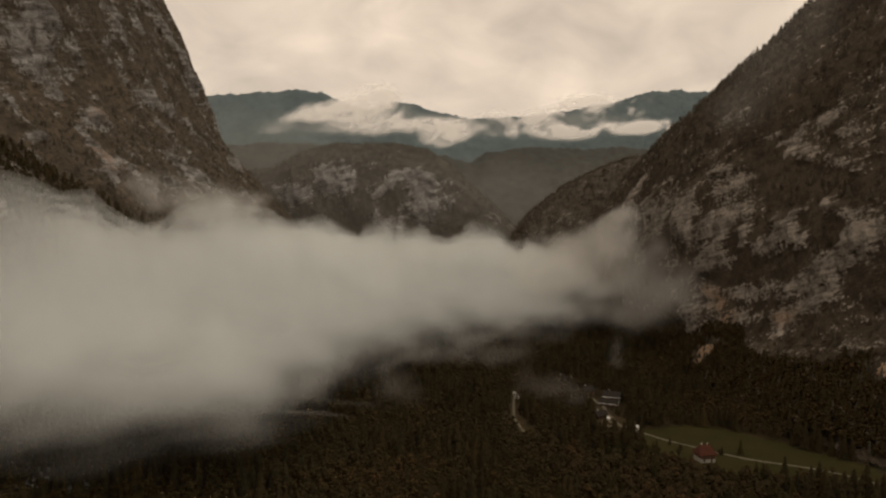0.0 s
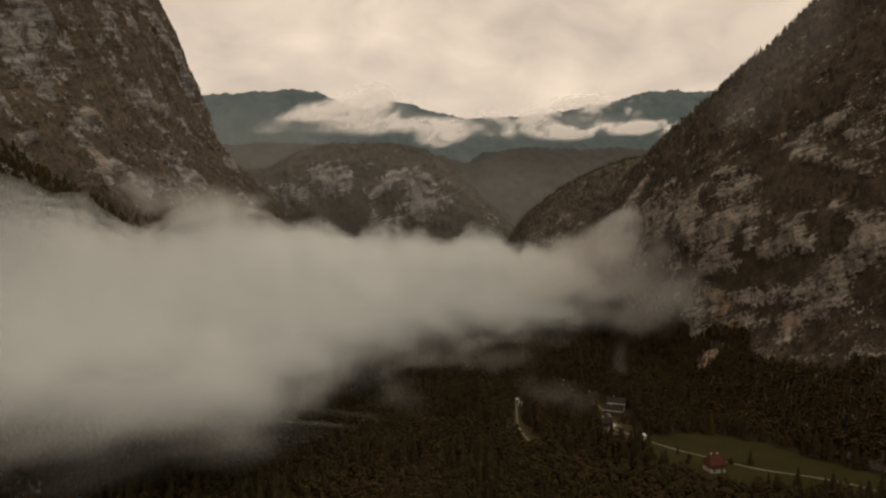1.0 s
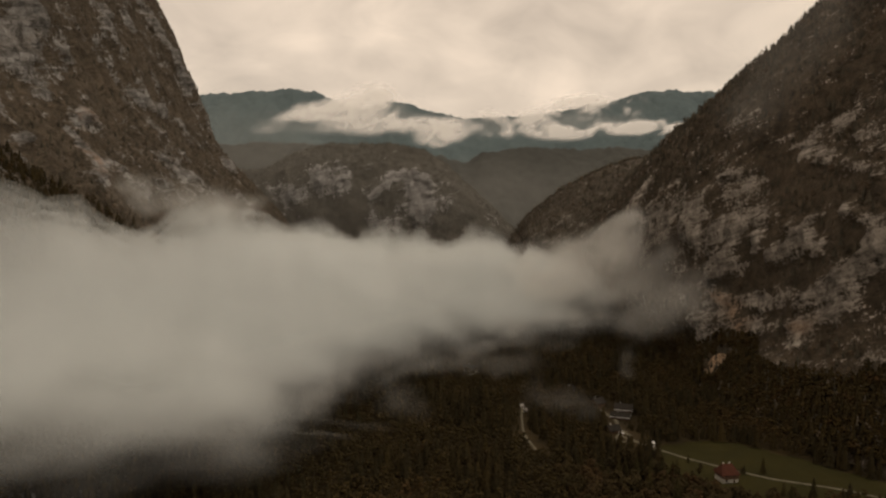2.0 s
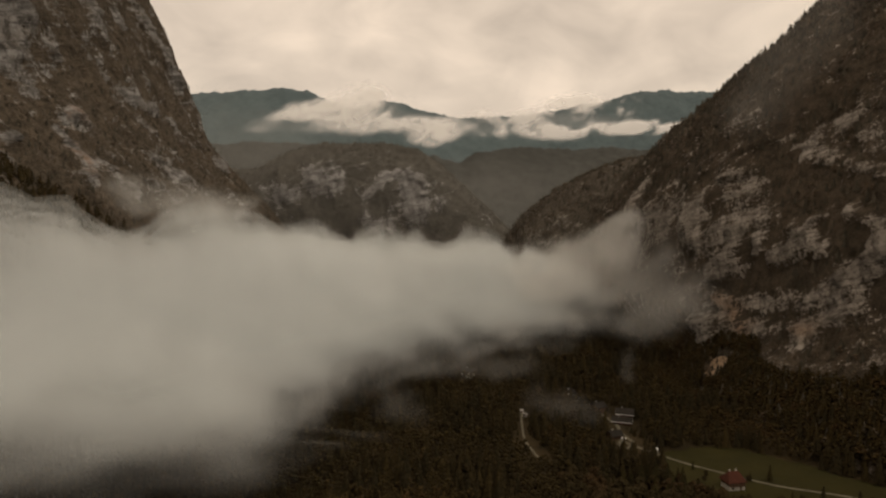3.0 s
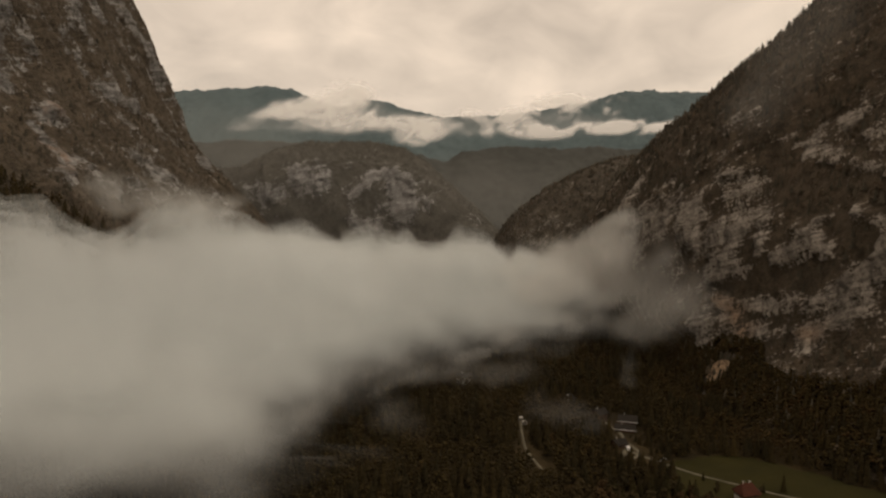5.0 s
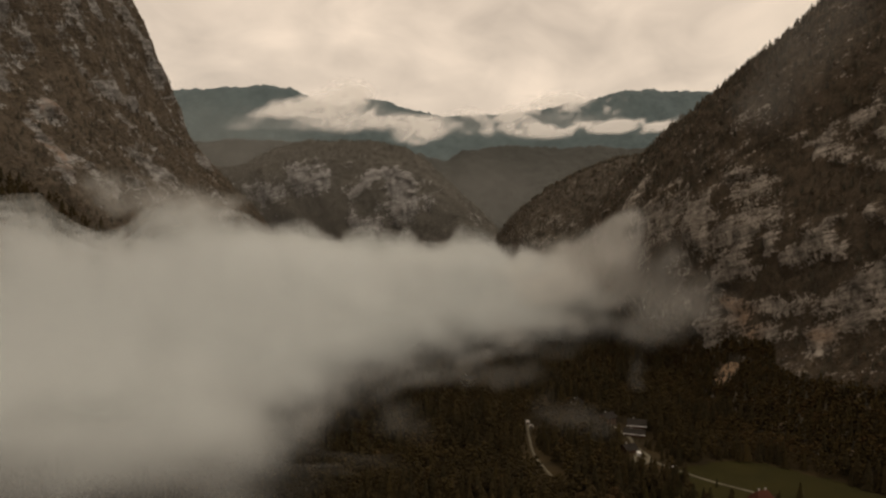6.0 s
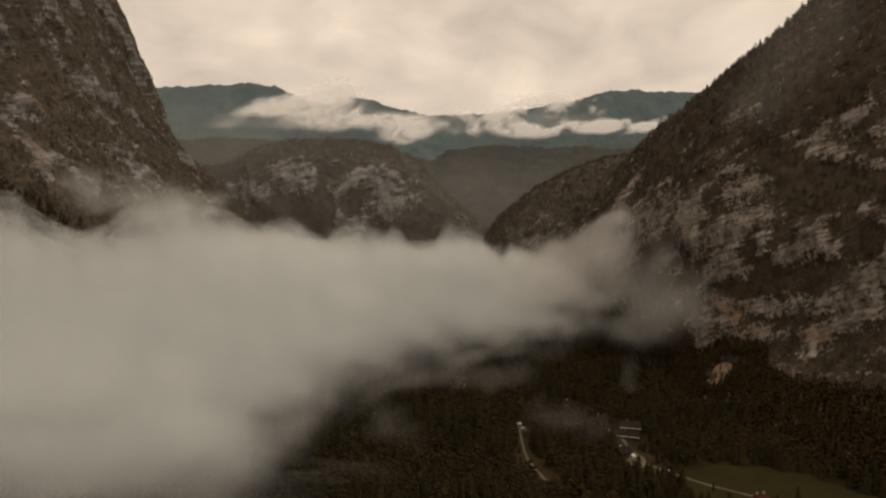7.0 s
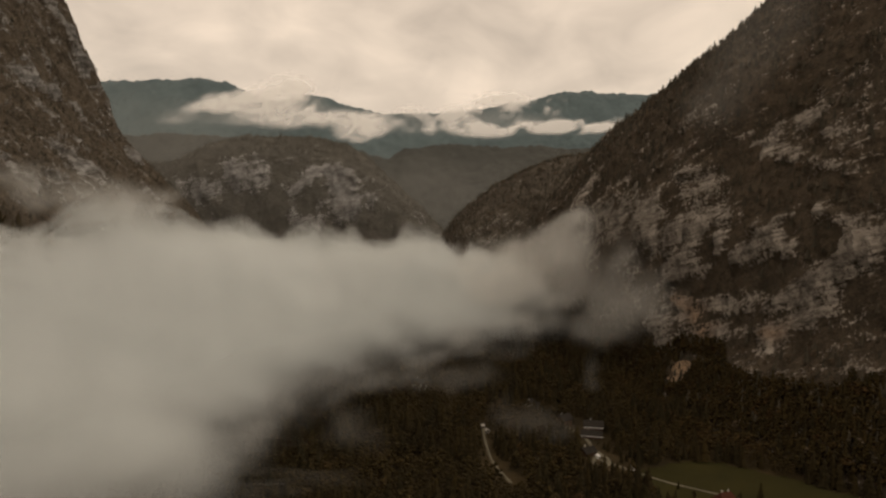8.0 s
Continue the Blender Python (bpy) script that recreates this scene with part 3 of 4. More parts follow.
cloud("fog_wisp", "faint mist drifting low over the woods", M_WISP, [(40, 18, 40, 14, 0.5), (-10, 24, 44, 16, 0.6), (80, 24, 30, 12, 0.4)], -90, 140, -2, 66, 590, 60, 4, 3, 0.05, 0.2, 14, 36.0, 2.6, 1.1, 4, -0.4)
cloud("fog_wisp", "faint mist drifting low over the woods", M_WISP, [(-55, 20, 34, 15, 0.6), (-20, 14, 26, 12, 0.45)], -130, 60, -2, 62, 480, 50, 4, 3, 0.045, 0.2, 14, 34.0, 2.6, 1.1, 4, -0.4)
cloud("fog_wisp", "faint mist drifting low over the woods", M_WISP, [(120, 30, 60, 18, 0.55), (60, 30, 50, 16, 0.55), (165, 36, 40, 16, 0.45)], -20, 230, -2, 80, 690, 60, 4, 3.5, 0.085, 0.2, 14, 40.0, 2.6, 1.1, 4, -0.4)
cloud("fog_wisp", "ragged mist against the brown mountain flank", M_WISP, [(-290, 168, 60, 22, 0.65), (-350, 156, 60, 26, 0.65), (-240, 152, 50, 20, 0.65), (-400, 170, 40, 20, 0.5)], -480, -150, 90, 240, 730, 60, 5, 4, 0.15, 0.2, 20, 40.0, 2.6, 1.05, 4, -0.5)
cloud("fog_wisp", "ragged mist over the dark foot woods", M_WISP, [(-330, 128, 60, 22, 0.65), (-270, 118, 50, 18, 0.6), (-390, 140, 40, 20, 0.6)], -460, -190, 70, 210, 560, 50, 4, 4, 0.09, 0.2, 20, 38.0, 2.6, 1.05, 4, -0.5)

# torn shreds of mist along the edge of the bank
shreds = random.Random(5)
for ex, ey in ((-112, 430), (-98, 468), (-80, 506), (-58, 545), (-36, 580), (-10, 612), (16, 644), (46, 682), (86, 704), (126, 726)):
    cx, cz, size = ex + shreds.uniform(2, 14), shreds.uniform(16, 30), shreds.uniform(0.8, 1.25)
    cloud("mist_shred", "torn shred of mist at the edge of the fog bank", M_WISP,
          [(cx, cz, 22 * size, 13 * size, 0.6), (cx + 18 * size, cz + 9 * size, 14 * size, 9 * size, 0.5), (cx - 20, cz + 4, 18, 11, 0.5)],
          cx - 55, cx + 55, -4, 70, ey, 24, 4, 3.2, shreds.uniform(0.055, 0.085), 0.2, 8, 30.0, 2.8, 1.1, 4, -0.5)


# ---- woods ----
def join_tris(name, verts, tris, tints, material):
    me = bpy.data.meshes.new(name)
    me.vertices.add(len(verts))
    me.vertices.foreach_set("co", verts.astype(np.float32).ravel())
    me.loops.add(tris.size)
    me.loops.foreach_set("vertex_index", tris.astype(np.int32).ravel())
    me.polygons.add(len(tris))
    me.polygons.foreach_set("loop_start", np.arange(0, tris.size, 3, dtype=np.int32))
    me.update(calc_edges=True)
    me.attributes.new("tint", "FLOAT", "POINT").data.foreach_set("value", tints.astype(np.float32))
    me.materials.append(material)
    return new(name, me)


def conifer_crown(rng, tiers, points):
    """A spruce crown of unit height: ragged skirts of drooping boughs, with gaps between them."""
    v, t = [], []
    for k in range(tiers):
        f = k / tiers
        z, r = 0.10 + 0.86 * f, 0.20 * (1 - f) ** 0.85 + 0.012
        top = min(1.0, z + 1.5 / tiers * (1 - 0.4 * f))
        base = len(v)
        v.append((rng.normal(0, 0.006), rng.normal(0, 0.006), top))
        turn = rng.random() * 6.28
        for j in range(points * 2):
            a = turn + 3.1416 * j / points + rng.normal(0, 0.12)
            out = r * (rng.uniform(0.85, 1.25) if j % 2 == 0 else rng.uniform(0.35, 0.6))
            v.append((out * math.cos(a), out * math.sin(a), z - (0.035 if j % 2 == 0 else -0.02) + rng.normal(0, 0.012)))
        for j in range(points * 2):
            t.append((base, base + 1 + j, base + 1 + (j + 1) % (points * 2)))
    return np.array(v), np.array(t)


def leafy_crown(rng, clumps, faces):
    """A broad-leaved crown of unit height: many small uneven tufts round spreading limbs, with gaps between them."""
    v, t = [], []
    for k in range(clumps):
        f = (k + 0.5) / clumps
        z = 0.28 + 0.64 * f
        wide = 0.30 * math.sin(math.pi * min(0.97, 0.22 + 0.76 * f)) ** 0.8
        a, d = 2.4 * k + rng.normal(0, 0.4), wide * rng.uniform(0.35, 0.95)
        c = np.array([d * math.cos(a), d * math.sin(a), z])
        s = rng.uniform(0.10, 0.17) * (1.1 if clumps < 7 else 0.66)
        base = len(v)
        v.append(tuple(c + (0, 0, s * rng.uniform(0.7, 1.1))))
        for j in range(faces):
            b = 6.28 * j / faces + rng.normal(0, 0.2)
            v.append(tuple(c + (s * rng.uniform(0.7, 1.4) * math.cos(b), s * rng.uniform(0.7, 1.4) * math.sin(b), s * rng.uniform(-0.35, 0.35))))
        v.append(tuple(c - (0, 0, s * rng.uniform(0.5, 0.9))))
        for j in range(faces):
            n1, n2 = base + 1 + j, base + 1 + (j + 1) % faces
            t += [(base, n1, n2), (base + faces + 1, n2, n1)]
    return np.array(v), np.array(t)


def plant(name, label, where, heights, leafy, tints, material, rng, fine=False):
    """Woods too many to count, joined into one: every tree at its place, with its own height, turn and colour."""
    kinds = [conifer_crown(rng, 5 if fine else 4, 6 if fine else 5) for _ in range(5)] + [leafy_crown(rng, 11 if fine else 6, 4) for _ in range(5)]
    pick = np.where(leafy, 5, 0) + rng.integers(0, 5, len(where))
    turn, width = rng.random(len(where)) * 6.28, rng.uniform(0.85, 1.35, len(where))
    vs, ts, cs, start = [], [], [], 0
    for k, (v, t) in enumerate(kinds):
        i = np.nonzero(pick == k)[0]
        if not len(i):
            continue
        c, s = np.cos(turn[i])[:, None], np.sin(turn[i])[:, None]
        w, h = (width[i] * heights[i])[:, None], heights[i][:, None]
        p = np.stack([(v[:, 0] * c - v[:, 1] * s) * w, (v[:, 0] * s + v[:, 1] * c) * w, v[:, 2] * h], -1) + where[i][:, None]
        vs.append(p.reshape(-1, 3))
        ts.append((t[None] + start + len(v) * np.arange(len(i))[:, None, None]).reshape(-1, 3))
        cs.append(np.repeat(tints[i], len(v)))
        start += len(v) * len(i)
    ob = join_tris(name, np.concatenate(vs), np.concatenate(ts), np.concatenate(cs), material)
    return tagged(ob, label, "forest", kind="stuff")


def leaf_material(name, stops):
    n = Nodes(name, 0.9)
    f = n.math("ADD", n.attribute("tint"), n.math("MULTIPLY", n.math("SUBTRACT", n.noise(0.35, 2, 0.65), 0.5), 0.5))
    n.colour(n.ramp(f, stops))
    return n.mat


M_TREES = leaf_material("autumn_woods", [(0.05, (0.017, 0.0125, 0.0033)), (0.97, (0.044, 0.024, 0.007)), (0.3, (0.025, 0.017, 0.004)), (0.55, (0.032, 0.022, 0.005)), (0.8, (0.039, 0.024, 0.006))])
M_SLOPE = leaf_material("slope_woods", [(0.05, (0.048, 0.043, 0.031)), (0.97, (0.11, 0.080, 0.052)), (0.5, (0.074, 0.062, 0.044))])
# tree colours on the round hill lightened to paint in the haze
M_HILL = leaf_material("haze_paled_hill_woods", [(0.05, (0.080, 0.075, 0.062)), (0.97, (0.108, 0.099, 0.082)), (0.5, (0.094, 0.087, 0.073))])

MEADOW = [(136, 446), (168, 459), (195, 456), (213, 436), (231, 413), (264, 382), (300, 330), (262, 322), (241, 344), (205, 360), (181, 362), (150, 366), (134, 384), (130, 408)]
LANE = [(120, 470), (128, 458), (136, 446), (147, 431), (158, 421), (170, 411), (185, 398), (199, 391), (221, 382), (235, 372), (247, 357), (262, 336)]
VILLAGE_LANE = [(116, 536), (122, 530), (124, 513), (127, 504), (124, 490), (125, 479), (128, 468), (121, 456), (115, 458), (117, 468), (123, 476)]
TRACK = [(62, 543), (58, 522), (56, 505), (53, 473), (55, 456), (58, 436)]


def within(x, y, ring):
    """Whether points lie inside a ring."""
    hit = np.zeros(np.shape(x), bool)
    for (ax, ay), (bx, by) in zip(ring, ring[1:] + ring[:1]):
        if ay != by:
            hit ^= ((ay > y) != (by > y)) & (x < (bx - ax) * (y - ay) / (by - ay) + ax)
    return hit


def near_line(x, y, pts):
    return np.abs(line_side(x, y, pts))


CLEARINGS = [(121, 533, 5.5), (134, 513, 9), (118, 477, 5), (130, 477, 4), (136, 450, 5), (109, 575, 7), (25, 628, 7), (60, 529, 5), (125, 496, 3.5)]
rng = np.random.default_rng(19)


def open_ground(x, y):
    """Where no trees stand: meadow, lanes and house plots."""
    bare = within(x, y, MEADOW) | (near_line(x, y, LANE) < 4.5) | (near_line(x, y + 2, VILLAGE_LANE) < 4.5) | (near_line(x, y, TRACK) < 2.6 + 4.9 * (y < 480))
    for cx, cy, r in CLEARINGS:
        # a sightline is kept open on the sunny south side of each plot
        bare |= (np.hypot(x - cx, (y - cy + 0.5 * r) / 1.5) < r)
    bare |= np.hypot(x - 228, y - 578) < 13
    return bare


def scatter(x0, x1, y0, y1, gap):
    """Places about a gap apart, shifted at random."""
    x, y = np.meshgrid(np.arange(x0, x1, gap), np.arange(y0, y1, gap))
    x, y = (a.ravel() + rng.uniform(-0.5, 0.5, a.size) * gap for a in (x, y))
    return x, y


x, y = scatter(-330, 330, 60, 1020, 5.4)
ok = (np.abs(x) < 0.72 * y + 70) & ~open_ground(x, y) & (east_height(x, y) < 2) & (west_height(x, y) < 2)
ok &= line_side(x, y, FOG_EDGE) < 110
x, y = x[ok], y[ok]
NEAR = (x > 40) & (x < 235) & (y > 300) & (y < 400)
kind = fbm(x / 45, y / 45, 3, 201) + rng.normal(0, 0.16, len(x))
leafy = kind > 0.37
high = np.where(leafy, rng.uniform(8, 14, len(x)), rng.uniform(10, 20, len(x)))
shy = (near_line(x, y + 9, VILLAGE_LANE) < 12) | (near_line(x, y + 5, TRACK) < 5)
high = np.where(shy, 0.4 * high, high)
tint = np.clip(np.where(leafy, 0.30 + 0.8 * fbm(x / 60, y / 60, 3, 211) - 0.2, 0.16) + rng.normal(0, 0.13, len(x)), 0, 1)
spots = np.stack([x, y, floor_height(x, y) - 0.4], -1)
one_by_one = np.nonzero(NEAR)[0]
one_by_one = one_by_one[np.argsort(np.hypot(x[one_by_one] - 130, y[one_by_one] - 380))][:300]
rest = np.ones(len(x), bool)
rest[one_by_one] = False
plant("valley_forest", "dense dark autumn forest of spruce and beech", spots[rest], high[rest], leafy[rest], tint[rest], M_TREES, rng, True)


def on_slope(name, label, verts, mask, count, lo, hi, material, box, share=0.45, bare=0.45):
    """Trees on a mountainside wherever it is not bare rock."""
    pick = np.nonzero((mask < bare) & (verts[:, 2] > 1) & box(verts[:, 0], verts[:, 1], verts[:, 2]))[0]
    pick = rng.choice(pick, min(count, len(pick)), replace=False)
    p = verts[pick] + np.stack([rng.uniform(-1.5, 1.5, len(pick)), rng.uniform(-2.5, 2.5, len(pick)), np.full(len(pick), -0.8)], -1)
    leaf = rng.random(len(pick)) < share
    h = rng.uniform(lo, hi, len(pick)) * np.where(leaf, 0.72, 1.0)
    return plant(name, label, p, h, leaf, np.clip(np.where(leaf, 0.6, 0.25) + rng.normal(0, 0.2, len(pick)), 0, 1), material, rng)


on_slope("slope_forest", "brown autumn woods on the cliffed mountain", east_v, east_m, 9000, 5, 11, M_SLOPE, lambda x, y, z: (y > 250) & (y < 1150) & (x < 520), 0.5, 0.22)
on_slope("slope_forest", "dark woods along the foot of the cliffs", east_v, east_m + 0.3 * smooth(20, 45, east_v[:, 2]) + 2 * bumps(east_v[:, 1], east_v[:, 2], [(590, 17, 12, 11, 1), (418, 50, 11, 11, 1), (515, 46, 45, 12, 0.5)]), 5000, 7, 13, M_TREES, lambda x, y, z: (y > 280) & (y < 900) & (z < 50), 0.75)
on_slope("spur_forest", "dark woods covering the lower spur", spur_v, spur_m, 3500, 6, 11, M_SLOPE, lambda x, y, z: (y < 1340), 0.5)
on_slope("scrub_forest", "sparse scrub and spruce on the brown mountain", west_v, west_m, 6500, 4, 9, M_SLOPE, lambda x, y, z: (y > 500) & (y < 1500) & (x > -760), 0.6, 0.25)
on_slope("foot_forest", "dark mixed woods at the foot of the brown mountain", west_v, 0 * west_m, 3500, 7, 13, M_TREES, lambda x, y, z: (y < 760) & (z < np.clip(110 + 0.8 * (720 - y), 0, 205)), 0.6)
on_slope("hill_forest", "spruce woods over the round hill, paled for haze", knoll_v, knoll_m, 4500, 6, 11, M_HILL, lambda x, y, z: (y < 2050) & (z > 40), 0.3, 0.35)


# ---- building blocks ----
def part(name, bm, material, parent=None, label=""):
    """One mesh object from a bmesh, under a thing or a part."""
    me = bpy.data.meshes.new(name)
    bm.to_mesh(me)
    bm.free()
    me.materials.append(material)
    ob = new(name, me)
    if parent is not None:
        ob.parent = parent
    return tagged(ob, label)


def box(x0, x1, y0, y1, z0, z1, bevel=0.0, bm=None):
    bm = bm or bmesh.new()
    made = bmesh.ops.create_cube(bm, size=1)["verts"]
    for v in made:
        v.co = Vector(((x0 + x1) / 2 + v.co.x * (x1 - x0), (y0 + y1) / 2 + v.co.y * (y1 - y0), (z0 + z1) / 2 + v.co.z * (z1 - z0)))
    if bevel:
        bmesh.ops.bevel(bm, geom=list({e for v in made for e in v.link_edges}), offset=bevel, segments=1, affect="EDGES")
    return bm


def solid(points, faces, bm=None):
    bm = bm or bmesh.new()
    vs = [bm.verts.new(p) for p in points]
    for f in faces:
        bm.faces.new([vs[i] for i in f])
    bmesh.ops.recalc_face_normals(bm, faces=bm.faces)
    return bm


def speckled(name, lo, hi, scale, rough=0.9, relief=0.3, stretch=(1, 1, 1)):
    n = Nodes(name, rough)
    big, small = n.noise(scale * 0.15, 4, 0.6), n.noise(scale, 5, 0.6, stretch)
    f = n.math("ADD", n.math("MULTIPLY", big, 0.5), n.math("MULTIPLY", small, 0.5))
    n.colour(n.ramp(f, [(0.36, lo), (0.64, hi)])).bump(small, relief, 0.05)
    return n.mat


M_RED = speckled("red_clay_roof", (0.036, 0.0115, 0.006), (0.080, 0.025, 0.013), 2.0, 0.8, 0.6, (6, 1, 1))
M_SHINGLE = speckled("dark_wet_shingle_roof", (0.016, 0.0135, 0.011), (0.034, 0.029, 0.024), 2.0, 0.95, 0.6, (6, 1, 1))
M_PLASTER = speckled("white_plaster", (0.30, 0.285, 0.25), (0.48, 0.46, 0.41), 1.2, 0.9, 0.15)
M_TIMBER = speckled("dark_stained_timber", (0.045, 0.028, 0.017), (0.11, 0.065, 0.038), 3.0, 0.8, 0.4, (1, 1, 8))
M_STONE = speckled("grey_stone", (0.22, 0.21, 0.19), (0.42, 0.40, 0.37), 2.5, 0.9, 0.5)
M_TAN = speckled("tan_broken_rock", (0.22, 0.15, 0.095), (0.46, 0.34, 0.23), 0.9, 0.95, 0.5)
M_GRAVEL = speckled("pale_gravel", (0.09, 0.080, 0.056), (0.19, 0.172, 0.125), 1.0, 0.95, 0.4)
M_BARK = speckled("grey_brown_bark", (0.035, 0.026, 0.018), (0.09, 0.07, 0.05), 4.0, 0.95, 0.5, (1, 1, 0.3))
M_WHITE = speckled("white_sheet_metal", (0.55, 0.55, 0.54), (0.75, 0.75, 0.73), 0.8, 0.35, 0.05)
n = Nodes("window_glass", 0.06)
n.colour((0.02, 0.022, 0.025))
n.bsdf.inputs["Specular IOR Level"].default_value = 0.5
M_GLASS = n.mat

n = Nodes("meadow_grass", 0.95)
f = n.math("ADD", n.math("MULTIPLY", n.noise(0.035, 5, 0.6), 0.6), n.math("MULTIPLY", n.noise(0.6, 5, 0.7), 0.4))
n.colour(n.ramp(f, [(0.36, (0.020, 0.019, 0.0025)), (0.64, (0.037, 0.031, 0.005))])).bump(n.noise(1.5, 4), 0.7, 0.4)
M_GRASS = n.mat


def crown_material(name, stops):
    n = Nodes(name, 0.9)
    f = n.math("ADD", n.random(), n.math("MULTIPLY", n.math("SUBTRACT", n.noise(0.6, 4, 0.65), 0.5), 0.6))
    n.colour(n.ramp(f, stops)).bump(n.noise(1.6, 3), 0.6, 0.5)
    return n.mat


M_SPRUCE = crown_material("spruce_needles", [(0.1, (0.017, 0.014, 0.0035)), (0.9, (0.030, 0.023, 0.005))])
M_BEECH = crown_material("autumn_leaves", [(0.1, (0.023, 0.0165, 0.004)), (0.95, (0.035, 0.020, 0.006)), (0.6, (0.027, 0.018, 0.005))])


# ---- meadow and lanes ----
def soft_line(pts, every=3.0):
    """A line of points made even and smooth."""
    p = np.array(pts, float)
    for _ in range(3):
        q = np.empty((2 * len(p) - 2, 2))
        q[0::2], q[1::2] = 0.75 * p[:-1] + 0.25 * p[1:], 0.25 * p[:-1] + 0.75 * p[1:]
        p = np.concatenate([p[:1], q, p[-1:]])
    d = np.r_[0, np.cumsum(np.hypot(*np.diff(p, axis=0).T))]
    at = np.arange(0, d[-1], every)
    return np.stack([np.interp(at, d, p[:, 0]), np.interp(at, d, p[:, 1])], -1)


def lane(name, label, pts, width, material, lift):
    """A narrow way with a slight camber and uneven verges, lying on the ground."""
    p = soft_line(pts)
    t = np.gradient(p, axis=0)
    side = np.stack([-t[:, 1], t[:, 0]], -1) / np.hypot(t[:, 0], t[:, 1])[:, None]
    rows = []
    for k, u in enumerate((-0.62, -0.5, 0.0, 0.5, 0.62)):
        w = width * u * (1 + 0.25 * (vnoise(np.arange(len(p)) * 0.35, np.full(len(p), k * 3.0), 5) - 0.5))
        q = p + side * w[:, None]
        rows.append(np.stack([q[:, 0], q[:, 1], floor_height(q[:, 0], q[:, 1]) + (-0.25, lift - 0.05, lift, lift - 0.05, -0.25)[k]], -1))
    v = np.stack(rows, 1).reshape(-1, 3)
    return tagged(sheet(name, v, 5, len(p), material), label, "lane", kind="structure")


xs, ys = np.arange(115, 312, 2.5), np.arange(310, 472, 2.5)
X, Y = np.meshgrid(xs, ys)
edge = within(X + 6 * (vnoise(X / 9, Y / 9, 8) - 0.5), Y + 6 * (vnoise(X / 9, Y / 9, 9) - 0.5), MEADOW)
G = np.stack([X, Y, floor_height(X, Y) + 0.15 + 0.25 * vnoise(X / 6, Y / 6, 6)], -1).reshape(-1, 3)
tagged(sheet("meadow", G, len(xs), len(ys), M_GRASS, keep=edge.ravel()), "mown green meadow between the woods", "meadow", kind="structure")
lane("lane", "pale gravel lane crossing the meadow", LANE, 1.7, M_GRAVEL, 0.55)
lane("village_lane", "pale gravel lane between the dark chalets", VILLAGE_LANE, 2.2, M_GRAVEL, 0.5)
lane("forest_track", "pale winding gravel track in the woods", TRACK, 1.5, M_GRAVEL, 0.5)


# ---- houses ----
def gable_roof(w, d, z, rise, over, thick, hip=0.0):
    """Two roof slopes with thickness and eaves; hip cuts the gable ends back."""
    bm = bmesh.new()
    X0, Y0 = w / 2 + over, d / 2 + over
    drop = rise * over / (d / 2)
    r = X0 - hip
    for s in (-1, 1):
        top = [(-r, 0, z + rise), (r, 0, z + rise), (X0, s * Y0, z - drop), (-X0, s * Y0, z - drop)]
        solid(top + [(x, y, h - thick) for x, y, h in top], [(0, 1, 2, 3), (7, 6, 5, 4), (0, 4, 5, 1), (1, 5, 6, 2), (2, 6, 7, 3), (3, 7, 4, 0)], bm)
    if hip:
        for s in (-1, 1):
            top = [(s * r, 0, z + rise), (s * X0, Y0, z - drop), (s * X0, -Y0, z - drop)]
            solid(top + [(x, y, h - thick) for x, y, h in top], [(0, 1, 2), (5, 4, 3), (0, 3, 4, 1), (1, 4, 5, 2), (2, 5, 3, 0)], bm)
    return bm


